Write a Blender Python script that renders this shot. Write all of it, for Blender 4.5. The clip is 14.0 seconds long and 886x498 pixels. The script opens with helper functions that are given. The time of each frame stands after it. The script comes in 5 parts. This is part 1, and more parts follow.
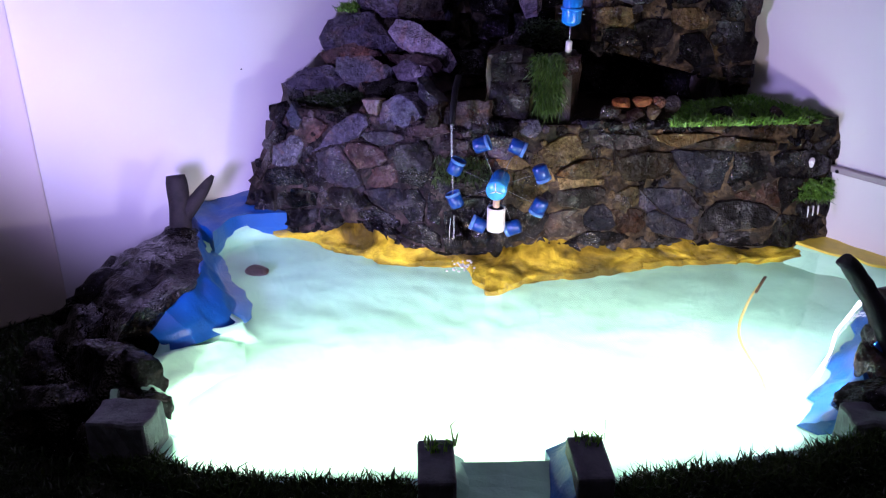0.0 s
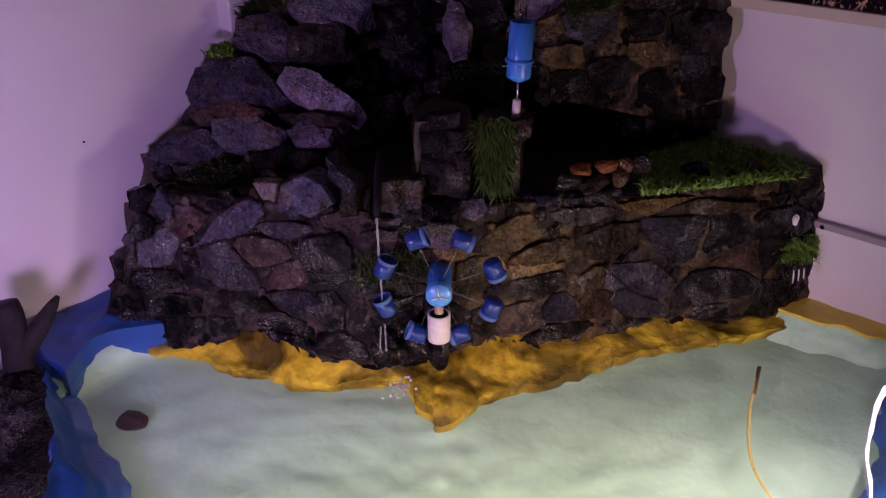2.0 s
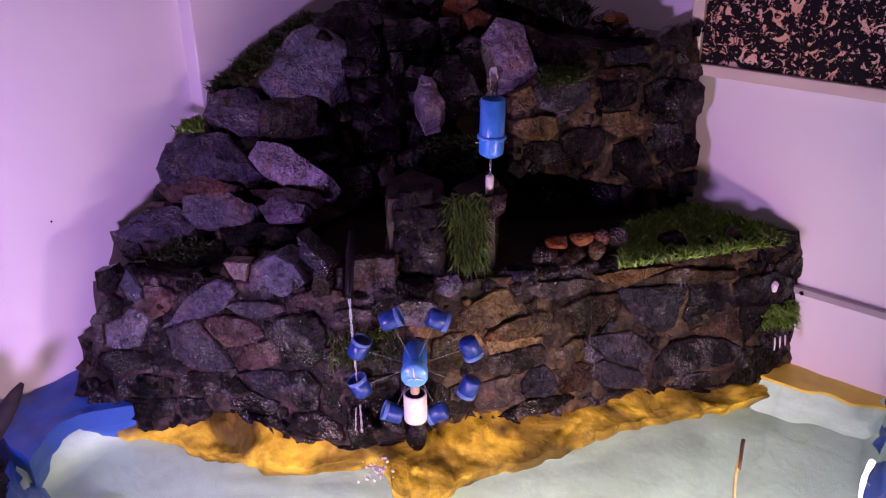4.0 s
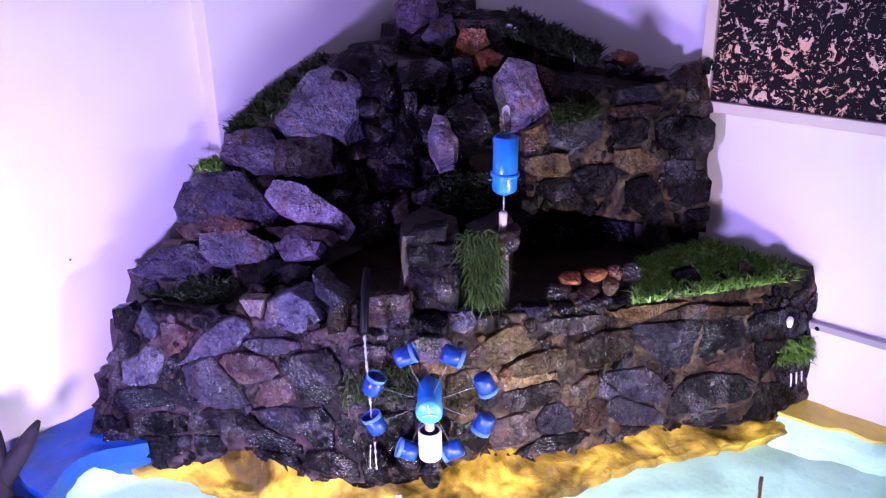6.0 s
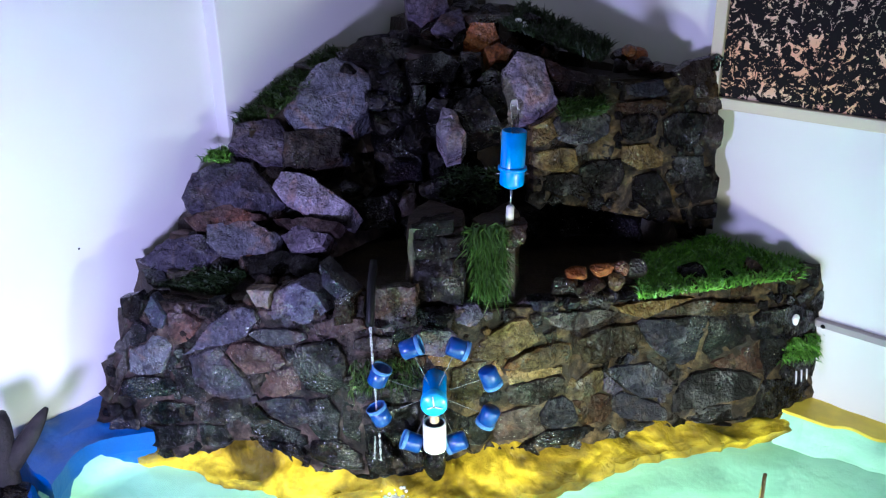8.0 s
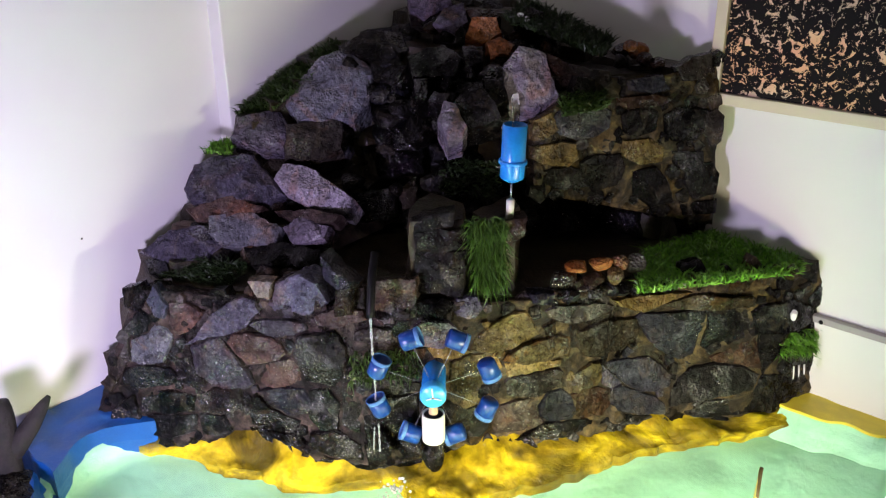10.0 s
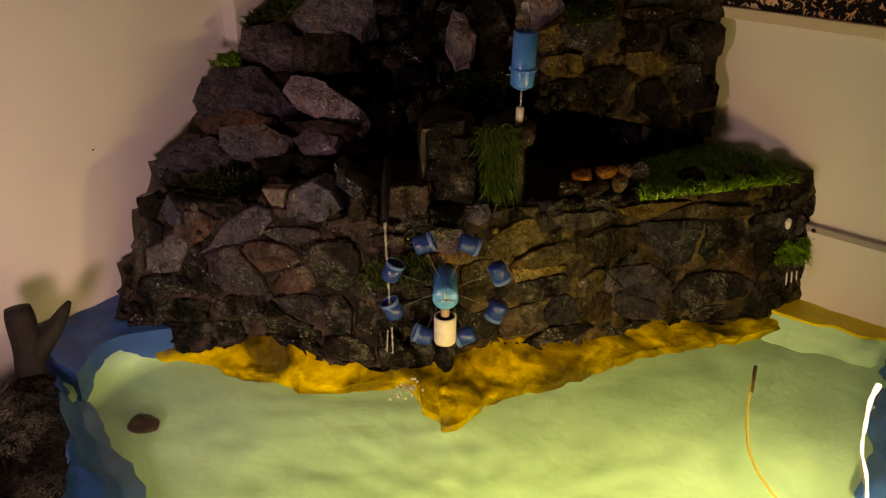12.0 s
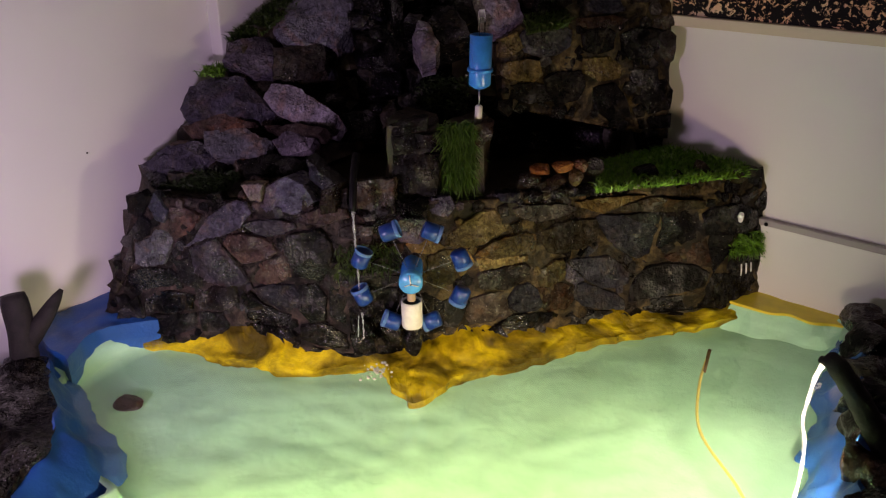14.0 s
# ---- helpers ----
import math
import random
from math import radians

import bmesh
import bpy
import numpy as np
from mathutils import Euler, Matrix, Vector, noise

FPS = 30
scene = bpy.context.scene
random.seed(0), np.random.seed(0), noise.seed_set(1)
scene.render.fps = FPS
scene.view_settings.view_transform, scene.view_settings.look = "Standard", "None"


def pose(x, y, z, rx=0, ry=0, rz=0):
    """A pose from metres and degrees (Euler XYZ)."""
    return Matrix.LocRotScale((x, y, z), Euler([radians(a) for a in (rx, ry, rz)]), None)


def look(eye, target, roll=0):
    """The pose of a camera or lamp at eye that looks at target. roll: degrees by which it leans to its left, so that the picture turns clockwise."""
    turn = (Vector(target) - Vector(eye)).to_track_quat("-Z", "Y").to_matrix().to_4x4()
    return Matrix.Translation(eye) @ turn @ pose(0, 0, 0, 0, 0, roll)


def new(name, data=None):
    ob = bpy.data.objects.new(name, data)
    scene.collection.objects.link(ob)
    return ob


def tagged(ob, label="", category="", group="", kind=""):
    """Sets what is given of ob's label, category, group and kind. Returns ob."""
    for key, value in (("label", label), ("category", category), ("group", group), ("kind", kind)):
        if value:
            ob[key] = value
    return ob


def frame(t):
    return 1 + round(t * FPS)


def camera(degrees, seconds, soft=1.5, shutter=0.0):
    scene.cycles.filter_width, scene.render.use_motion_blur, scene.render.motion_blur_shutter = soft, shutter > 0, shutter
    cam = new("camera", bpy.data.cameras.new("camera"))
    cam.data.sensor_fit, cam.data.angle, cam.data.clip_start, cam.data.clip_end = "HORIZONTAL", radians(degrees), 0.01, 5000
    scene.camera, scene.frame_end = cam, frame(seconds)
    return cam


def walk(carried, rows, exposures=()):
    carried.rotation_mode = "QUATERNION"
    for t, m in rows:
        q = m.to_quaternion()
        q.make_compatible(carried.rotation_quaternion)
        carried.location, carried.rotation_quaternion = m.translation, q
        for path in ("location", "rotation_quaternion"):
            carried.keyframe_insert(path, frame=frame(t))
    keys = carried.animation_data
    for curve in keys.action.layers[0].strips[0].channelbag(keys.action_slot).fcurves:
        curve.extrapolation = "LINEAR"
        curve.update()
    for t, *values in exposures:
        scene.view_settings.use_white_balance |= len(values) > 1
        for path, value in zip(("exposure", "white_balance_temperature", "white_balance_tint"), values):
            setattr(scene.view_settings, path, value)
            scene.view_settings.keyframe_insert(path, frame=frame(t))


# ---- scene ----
cam = camera(57.0, 14.0, soft=1.2)
PATH = [
    (0, (1.217, -1.196, 0.5), (-0.21, -0.068, -0.331), 0.1),
    (0.5, (1.151, -1.163, 0.54), (-0.293, -0.045, -0.275), 0.4),
    (1, (1.041, -1.132, 0.559), (-0.291, 0.117, -0.256), -0.6),
    (1.5, (0.966, -1.074, 0.56), (-0.265, 0.247, -0.299), -0.2),
    (2, (0.942, -1.043, 0.564), (-0.244, 0.272, -0.367), 0.0),
    (2.5, (0.929, -1.022, 0.564), (-0.216, 0.283, -0.428), 0.1),
    (3, (0.922, -1.009, 0.572), (-0.206, 0.292, -0.447), 0.3),
    (3.5, (0.93, -1.009, 0.594), (-0.224, 0.342, -0.326), -0.2),
    (6, (0.933, -1.016, 0.596), (-0.302, 0.362, -0.163), -1.1),
    (6.5, (0.931, -1.019, 0.596), (-0.311, 0.355, -0.159), -0.9),
    (7, (0.932, -1.021, 0.595), (-0.311, 0.353, -0.157), -0.8),
    (7.5, (0.935, -1.02, 0.594), (-0.31, 0.349, -0.165), -0.7),
    (8, (0.935, -1.019, 0.594), (-0.309, 0.346, -0.174), -0.6),
    (10.5, (0.943, -1.024, 0.593), (-0.301, 0.333, -0.189), -0.2),
    (11, (0.945, -1.026, 0.587), (-0.298, 0.326, -0.204), -0.3),
    (11.5, (0.942, -1.038, 0.575), (-0.29, 0.303, -0.252), -0.3),
    (12, (0.938, -1.077, 0.568), (-0.225, 0.273, -0.341), 0.3),
    (12.5, (0.942, -1.112, 0.569), (-0.169, 0.268, -0.361), 0.7),
    (13, (0.945, -1.129, 0.57), (-0.141, 0.291, -0.326), 0.7),
    (13.5, (0.97, -1.134, 0.56), (-0.212, 0.26, -0.252), -0.9),
    (14, (1.039, -1.105, 0.535), (-0.179, 0.259, -0.274), -0.7),
]
EXPOSURES = [(0.0, -0.96, 5400, 50), (0.5, -2.0, 5900, 47), (1.0, -2.26, 6300, 57), (1.5, -2.32, 6100, 59), (2.0, -2.3, 6600, 86), (2.5, -2.4, 8600, 80), (3.0, -2.4, 8600, 82), (3.6, -1.82, 7400, 104),
             (5.8, -0.17, 5300, 80), (6.5, -0.17, 6600, 74), (7.0, -0.12, 20000, 50), (7.5, -0.2, 9000, 14), (8.0, -0.3, 5300, 8), (10.4, -0.42, 7400, 6), (11.0, -0.55, 8000, 0), (11.6, -1.45, 10500, 4),
             (12.2, -2.32, 40000, 26), (12.6, -2.38, 50000, 24), (13.0, -2.22, 17000, 14), (13.6, -1.62, 10000, 26), (14.0, -1.8, 8200, 26)]
walk(cam, [(t, look(eye, target, roll)) for t, eye, target, roll in PATH], EXPOSURES)

from mathutils.geometry import delaunay_2d_cdt

# ---- light ----
world = bpy.data.worlds.new("world")
scene.world = world
world.use_nodes = True
world.node_tree.nodes["Background"].inputs[0].default_value = (0.5, 0.55, 0.65, 1)
world.node_tree.nodes["Background"].inputs[1].default_value = 0.008


def lamp(name, kind, m, power, colour, size, size_y=None):
    data = bpy.data.lights.new(name, kind)
    data.energy, data.color = power, colour
    if kind == "AREA":
        data.shape = "RECTANGLE" if size_y else "DISK"
        data.size = size
        if size_y:
            data.size_y = size_y
    else:
        data.shadow_soft_size = size
    ob = new(name, data)
    ob.matrix_world = m
    return ob


# Flood lamp low at the pool's near left corner, an unseen strip added over the near rim to brighten the pool, LED strip
# under the lip of the right rim, weak ceiling light of the room.
lamp("bank_flood_lamp", "SPOT", look((0.47, -1.06, 0.17), (0.15, -0.45, 0.59)), 28.5, (0.69, 0.585, 1.0), 0.04)
bpy.data.lights["bank_flood_lamp"].spot_size = radians(151)
bpy.data.lights["bank_flood_lamp"].spot_blend = 0.6
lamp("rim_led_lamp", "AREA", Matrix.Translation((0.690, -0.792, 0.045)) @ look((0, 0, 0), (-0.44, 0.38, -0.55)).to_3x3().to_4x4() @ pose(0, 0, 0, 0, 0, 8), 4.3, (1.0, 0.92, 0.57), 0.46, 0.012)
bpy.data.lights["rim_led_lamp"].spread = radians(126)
lamp("right_led_lamp", "AREA", look((0.90, -0.42, 0.03), (0.52, -0.40, -0.05)), 4.0, (1.0, 0.96, 0.76), 0.16, 0.012)
lamp("right_flood_lamp", "SPOT", look((0.89, -0.53, 0.03), (0.48, -0.26, 0.12)), 2.2, (1.0, 0.68, 0.24), 0.015)
bpy.data.lights["right_flood_lamp"].spot_size = radians(80)
bpy.data.lights["right_flood_lamp"].spot_blend = 0.5
lamp("ceiling_lamp", "AREA", pose(1.2, -1.2, 2.33), 3.6, (1.0, 0.95, 0.86), 0.5)


# ---- materials ----
def material(name, rough=0.6, metal=0.0, **more):
    mat = bpy.data.materials.new(name)
    mat.use_nodes = True
    bsdf = mat.node_tree.nodes["Principled BSDF"]
    bsdf.inputs["Roughness"].default_value = rough
    bsdf.inputs["Metallic"].default_value = metal
    for key, value in more.items():
        bsdf.inputs[key.replace("_", " ")].default_value = value
    return mat, mat.node_tree, bsdf


def noise_node(tree, scale, detail=6.0, rough=0.6, distort=0.0):
    geo = tree.nodes.new("ShaderNodeNewGeometry")
    n = tree.nodes.new("ShaderNodeTexNoise")
    n.inputs["Scale"].default_value, n.inputs["Detail"].default_value = scale, detail
    n.inputs["Roughness"].default_value, n.inputs["Distortion"].default_value = rough, distort
    tree.links.new(geo.outputs["Position"], n.inputs["Vector"])
    return n


def ramp(tree, fac, stops):
    r = tree.nodes.new("ShaderNodeValToRGB")
    while len(r.color_ramp.elements) < len(stops):
        r.color_ramp.elements.new(0.5)
    for el, (at, col) in zip(r.color_ramp.elements, stops):
        el.position, el.color = at, (*col, 1)
    tree.links.new(fac, r.inputs[0])
    return r


def mixed(tree, fac, a, b, mode="MIX"):
    m = tree.nodes.new("ShaderNodeMix")
    m.data_type, m.blend_type = "RGBA", mode
    for value, socket in ((fac, m.inputs[0]), (a, m.inputs[6]), (b, m.inputs[7])):
        if isinstance(value, (int, float)):
            socket.default_value = value
        elif isinstance(value, tuple):
            socket.default_value = (*value, 1)
        else:
            tree.links.new(value, socket)
    return m.outputs[2]


def bumped(tree, bsdf, *layers):
    last = None
    for height, strength, distance in layers:
        b = tree.nodes.new("ShaderNodeBump")
        b.inputs["Strength"].default_value, b.inputs["Distance"].default_value = strength, distance
        tree.links.new(height, b.inputs["Height"])
        if last:
            tree.links.new(last, b.inputs["Normal"])
        last = b.outputs[0]
    tree.links.new(last, bsdf.inputs["Normal"])


def stone_material(name, dark, mid, light, rough):
    """Split rock: blotches, grain, pale mineral specks and a wet film in patches."""
    mat, tree, bsdf = material(name)
    info = tree.nodes.new("ShaderNodeObjectInfo")
    big, fine, speck = noise_node(tree, 22, 9, 0.68, 0.5), noise_node(tree, 210, 7, 0.75), noise_node(tree, 560, 2, 0.5)
    col = ramp(tree, big.outputs[0], ((0.30, dark), (0.50, mid), (0.68, light))).outputs[0]
    grain = ramp(tree, fine.outputs[0], ((0.33, (0.18, 0.18, 0.18)), (0.50, (0.8, 0.8, 0.8)), (0.66, (1.9, 1.9, 1.9)))).outputs[0]
    col = mixed(tree, 0.45, col, grain, "MULTIPLY")
    own = ramp(tree, info.outputs["Random"], ((0.0, (0.46, 0.47, 0.52)), (0.5, (0.92, 0.92, 0.94)), (0.8, (1.22, 1.12, 1.02)), (1.0, (1.75, 1.62, 1.55)))).outputs[0]
    col = mixed(tree, 1.0, col, own, "MULTIPLY")
    stain = noise_node(tree, 19, 5, 0.6, 1.0)
    rusty = ramp(tree, stain.outputs[0], ((0.54, (0, 0, 0)), (0.66, (0.7, 0.7, 0.7)))).outputs[0]
    col = mixed(tree, rusty, col, mixed(tree, 1.0, col, (1.55, 1.0, 0.62), "MULTIPLY"))
    lichen = noise_node(tree, 27, 8, 0.7, 0.6)
    patch = ramp(tree, lichen.outputs[0], ((0.55, (0, 0, 0)), (0.62, (0.75, 0.75, 0.75)))).outputs[0]
    col = mixed(tree, patch, col, mixed(tree, 0.5, mixed(tree, 1.0, col, (1.9, 1.75, 1.5), "MULTIPLY"), (0.060, 0.050, 0.034)))
    vein = noise_node(tree, 70, 6, 0.7, 1.5)
    dark = ramp(tree, vein.outputs[0], ((0.40, (0.25, 0.25, 0.25)), (0.47, (1, 1, 1)))).outputs[0]
    col = mixed(tree, 0.75, col, dark, "MULTIPLY")
    warp = noise_node(tree, 45, 4, 0.6)
    cell = tree.nodes.new("ShaderNodeTexVoronoi")
    cell.feature, cell.inputs["Scale"].default_value = "DISTANCE_TO_EDGE", 34
    shift = tree.nodes.new("ShaderNodeVectorMath")
    shift.operation = "MULTIPLY_ADD"
    shift.inputs[1].default_value = (0.02, 0.02, 0.02)
    tree.links.new(warp.outputs["Color"], shift.inputs[0])
    place = tree.nodes.new("ShaderNodeNewGeometry")
    tree.links.new(place.outputs["Position"], shift.inputs[2])
    tree.links.new(shift.outputs[0], cell.inputs["Vector"])
    crack = ramp(tree, cell.outputs["Distance"], ((0.0, (0.12, 0.12, 0.12)), (0.035, (1, 1, 1)))).outputs[0]
    col = mixed(tree, 0.2, col, crack, "MULTIPLY")
    dots = ramp(tree, speck.outputs[0], ((0.73, (0, 0, 0)), (0.77, (1, 1, 1)))).outputs[0]
    col = mixed(tree, dots, col, (0.60, 0.58, 0.56))
    tree.links.new(col, bsdf.inputs["Base Color"])
    wet = noise_node(tree, 14, 4, 0.6)
    r = ramp(tree, wet.outputs[0], ((0.44, (rough * 0.22,) * 3), (0.58, (rough * 0.95,) * 3)))
    tree.links.new(r.outputs[0], bsdf.inputs["Roughness"])
    layered, chips = noise_node(tree, 55, 5, 0.6, 0.8), noise_node(tree, 150, 2, 0.5, 0.4)
    crystal = tree.nodes.new("ShaderNodeTexVoronoi")
    crystal.inputs["Scale"].default_value = 290
    tree.links.new(place.outputs["Position"], crystal.inputs["Vector"])
    rough_spots = ramp(tree, noise_node(tree, 24, 3, 0.5).outputs[0], ((0.52, (0.04, 0.04, 0.04)), (0.62, (1, 1, 1)))).outputs[0]
    gloss = ramp(tree, rough_spots, ((0.0, (0.10, 0.10, 0.10)), (1.0, (0.90, 0.90, 0.90)))).outputs[0]
    tree.links.new(gloss, bsdf.inputs["Specular IOR Level"])
    grit = mixed(tree, 1.0, crystal.outputs["Distance"], rough_spots, "MULTIPLY")
    bumped(tree, bsdf, (crack, 0.2, 0.0015), (layered.outputs[0], 0.9, 0.0075), (chips.outputs[0], 0.9, 0.0026), (grit, 1.0, 0.0022))
    return mat


# Colours as dark, middle and light blotches.
STONE = {
    "slate": stone_material("slate_stone", (0.0065, 0.0068, 0.0097), (0.0186, 0.0191, 0.0266), (0.0427, 0.0427, 0.0575), 0.5),
    "blue": stone_material("blue_stone", (0.0433, 0.0477, 0.0635), (0.0818, 0.0894, 0.1192), (0.125, 0.1341, 0.1701), 0.55),
    "grey": stone_material("grey_stone", (0.0105, 0.0086, 0.0074), (0.0328, 0.0271, 0.0235), (0.0779, 0.0646, 0.0554), 0.5),
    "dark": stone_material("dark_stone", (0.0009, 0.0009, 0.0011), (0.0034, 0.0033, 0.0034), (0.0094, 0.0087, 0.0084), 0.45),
    "purple": stone_material("purple_stone", (0.022, 0.0197, 0.0301), (0.0675, 0.0607, 0.088), (0.1597, 0.1456, 0.2008), 0.45),
    "pink": stone_material("pink_stone", (0.0148, 0.0097, 0.0095), (0.0499, 0.0322, 0.0302), (0.1127, 0.0774, 0.0728), 0.5),
    "rust": stone_material("rust_stone", (0.0058, 0.0035, 0.0022), (0.021, 0.0124, 0.0078), (0.0499, 0.0311, 0.02), 0.45),
    "moss": stone_material("moss_stone", (0.0073, 0.0054, 0.0023), (0.028, 0.0213, 0.0094), (0.0718, 0.0548, 0.0251), 0.42),
    "olive": stone_material("olive_stone", (0.0198, 0.0152, 0.0051), (0.075, 0.0564, 0.0205), (0.1759, 0.1318, 0.0513), 0.35),
    "ochre": stone_material("ochre_stone", (0.0459, 0.0309, 0.0082), (0.0918, 0.0612, 0.0186), (0.1469, 0.1064, 0.0447), 0.45),
    "bright": stone_material("bright_violet_stone", (0.0689, 0.0653, 0.0885), (0.1516, 0.1441, 0.1903), (0.2665, 0.2593, 0.332), 0.45),
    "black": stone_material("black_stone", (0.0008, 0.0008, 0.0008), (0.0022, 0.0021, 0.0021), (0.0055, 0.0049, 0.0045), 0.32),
    "pale": stone_material("pale_stone", (0.117, 0.108, 0.1035), (0.216, 0.2025, 0.189), (0.306, 0.2925, 0.2745), 0.6),
    "orange": stone_material("orange_stone", (0.0835, 0.0306, 0.0089), (0.1893, 0.0704, 0.0201), (0.294, 0.1337, 0.0465), 0.4),
}


def cement_material(name, dark, light, rough=0.75, bump=0.004, scale=40):
    mat, tree, bsdf = material(name, rough)
    a, b = noise_node(tree, scale, 8, 0.65), noise_node(tree, scale * 6, 5, 0.7)
    col = ramp(tree, a.outputs[0], ((0.34, dark), (0.60, light))).outputs[0]
    tree.links.new(col, bsdf.inputs["Base Color"])
    bumped(tree, bsdf, (a.outputs[0], 0.8, bump), (b.outputs[0], 0.6, bump * 0.25))
    return mat


def paint_material(name, colour, worn, rough=0.35, bump=0.003, scale=30):
    """Thick brushed paint over rough cement, thin in places."""
    mat, tree, bsdf = material(name, rough)
    a, b, c = noise_node(tree, scale, 7, 0.6), noise_node(tree, scale * 5, 5, 0.6), noise_node(tree, 9, 3, 0.5)
    col = ramp(tree, a.outputs[0], ((0.25, tuple(v * 0.86 for v in colour)), (0.55, colour), (0.85, tuple(min(1, v * 1.12) for v in colour)))).outputs[0]
    gone = ramp(tree, b.outputs[0], ((0.62, (0, 0, 0)), (0.74, (0.8, 0.8, 0.8)))).outputs[0]
    col = mixed(tree, gone, col, worn)
    tint = ramp(tree, c.outputs[0], ((0.3, (0.93, 0.95, 0.96)), (0.7, (1.04, 1.02, 1.0)))).outputs[0]
    col = mixed(tree, 1.0, col, tint, "MULTIPLY")
    tree.links.new(col, bsdf.inputs["Base Color"])
    bumped(tree, bsdf, (a.outputs[0], 0.7, bump), (b.outputs[0], 0.5, bump * 0.3))
    return mat


def bed_material(name, dark, mid, light):
    """Mortar, pale where dry, dark where wet, with crumbs of the stones' colour in it."""
    mat, tree, bsdf = material(name, 0.4, Specular_IOR_Level=0.2)
    a, b, c = noise_node(tree, 30, 8, 0.7, 0.5), noise_node(tree, 120, 6, 0.75), noise_node(tree, 11, 3, 0.5)
    col = ramp(tree, a.outputs[0], ((0.36, dark), (0.49, mid), (0.62, light))).outputs[0]
    crumbs = ramp(tree, b.outputs[0], ((0.36, (0.2, 0.2, 0.2)), (0.5, (0.9, 0.9, 0.9)), (0.66, (1.8, 1.8, 1.8)))).outputs[0]
    col = mixed(tree, 0.7, col, crumbs, "MULTIPLY")
    tree.links.new(col, bsdf.inputs["Base Color"])
    tree.links.new(ramp(tree, c.outputs[0], ((0.4, (0.16, 0.16, 0.16)), (0.6, (0.5, 0.5, 0.5)))).outputs[0], bsdf.inputs["Roughness"])
    bumped(tree, bsdf, (a.outputs[0], 0.9, 0.006), (b.outputs[0], 0.8, 0.002))
    return mat


MORTAR = cement_material("brown_mortar", (0.008, 0.006, 0.004), (0.042, 0.030, 0.016), 0.30, 0.006, 55)
PALE_MORTAR = cement_material("pinkish_mortar", (0.020, 0.014, 0.012), (0.20, 0.14, 0.12), 0.35, 0.006, 45)
BED_MORTAR = bed_material("tan_mortar", (0.004, 0.003, 0.0018), (0.024, 0.017, 0.008), (0.105, 0.074, 0.032))
WET_MORTAR = bed_material("wet_brown_mortar", (0.002, 0.0016, 0.0016), (0.010, 0.0072, 0.0066), (0.066, 0.046, 0.040))
GREY_CEMENT = cement_material("grey_cement", (0.035, 0.038, 0.046), (0.085, 0.09, 0.105), 0.7)
MINT = paint_material("mint_paint", (0.40, 0.76, 0.54), (0.46, 0.78, 0.54), 0.4, 0.004, 22)
YELLOW, _t, _b = material("ochre_yellow_paint", 0.20, Specular_IOR_Level=0.15)
_p, _q = noise_node(_t, 13, 4, 0.55, 0.8), noise_node(_t, 90, 4, 0.6)
_c = ramp(_t, _p.outputs[0], ((0.39, (0.085, 0.060, 0.006)), (0.51, (0.25, 0.175, 0.010)), (0.66, (0.68, 0.50, 0.02)))).outputs[0]
_c = mixed(_t, 0.35, _c, ramp(_t, _q.outputs[0], ((0.4, (0.5, 0.5, 0.5)), (0.6, (1.2, 1.2, 1.2)))).outputs[0], "MULTIPLY")
_t.links.new(_c, _b.inputs["Base Color"])
_r = noise_node(_t, 38, 6, 0.7, 1.2)
bumped(_t, _b, (_p.outputs[0], 0.5, 0.006), (_r.outputs[0], 0.8, 0.006), (_q.outputs[0], 0.5, 0.0020))
YELLOW_DRY = paint_material("dry_yellow_paint", (0.80, 0.64, 0.05), (0.72, 0.55, 0.04), 0.4, 0.001, 40)
SLAB = cement_material("slab_stone", (0.05, 0.058, 0.066), (0.14, 0.15, 0.165), 0.7)
BLUE = paint_material("blue_paint", (0.004, 0.085, 0.34), (0.003, 0.055, 0.24), 0.4, 0.003, 40)
DARK_WOOD = cement_material("dark_bark", (0.004, 0.0035, 0.003), (0.016, 0.013, 0.012), 0.8, 0.004, 60)


def wall_material(name, colour):
    mat, tree, bsdf = material(name, 0.55)
    a, b = noise_node(tree, 3.0, 4), noise_node(tree, 260, 4)
    col = ramp(tree, a.outputs[0], ((0.3, tuple(v * 0.95 for v in colour)), (0.7, colour))).outputs[0]
    tree.links.new(col, bsdf.inputs["Base Color"])
    bumped(tree, bsdf, (b.outputs[0], 0.12, 0.001))
    return mat


WHITE_WALL = wall_material("white_wall_paint", (0.80, 0.79, 0.77))
CREAM_WALL = wall_material("cream_wall_paint", (0.66, 0.60, 0.52))
CEILING = wall_material("ceiling_paint", (0.75, 0.74, 0.72))
# Grey that stands for the shade line along the skirting board's bevel.
TRIM, _t, _b = material("shade_grey_trim", 0.5)
_b.inputs["Base Color"].default_value = (0.36, 0.33, 0.33, 1)


def plastic(name, colour, rough=0.28):
    mat, tree, bsdf = material(name, rough)
    a = noise_node(tree, 120, 5)
    col = ramp(tree, a.outputs[0], ((0.3, tuple(v * 0.8 for v in colour)), (0.7, colour))).outputs[0]
    tree.links.new(col, bsdf.inputs["Base Color"])
    bumped(tree, bsdf, (a.outputs[0], 0.1, 0.0008))
    return mat


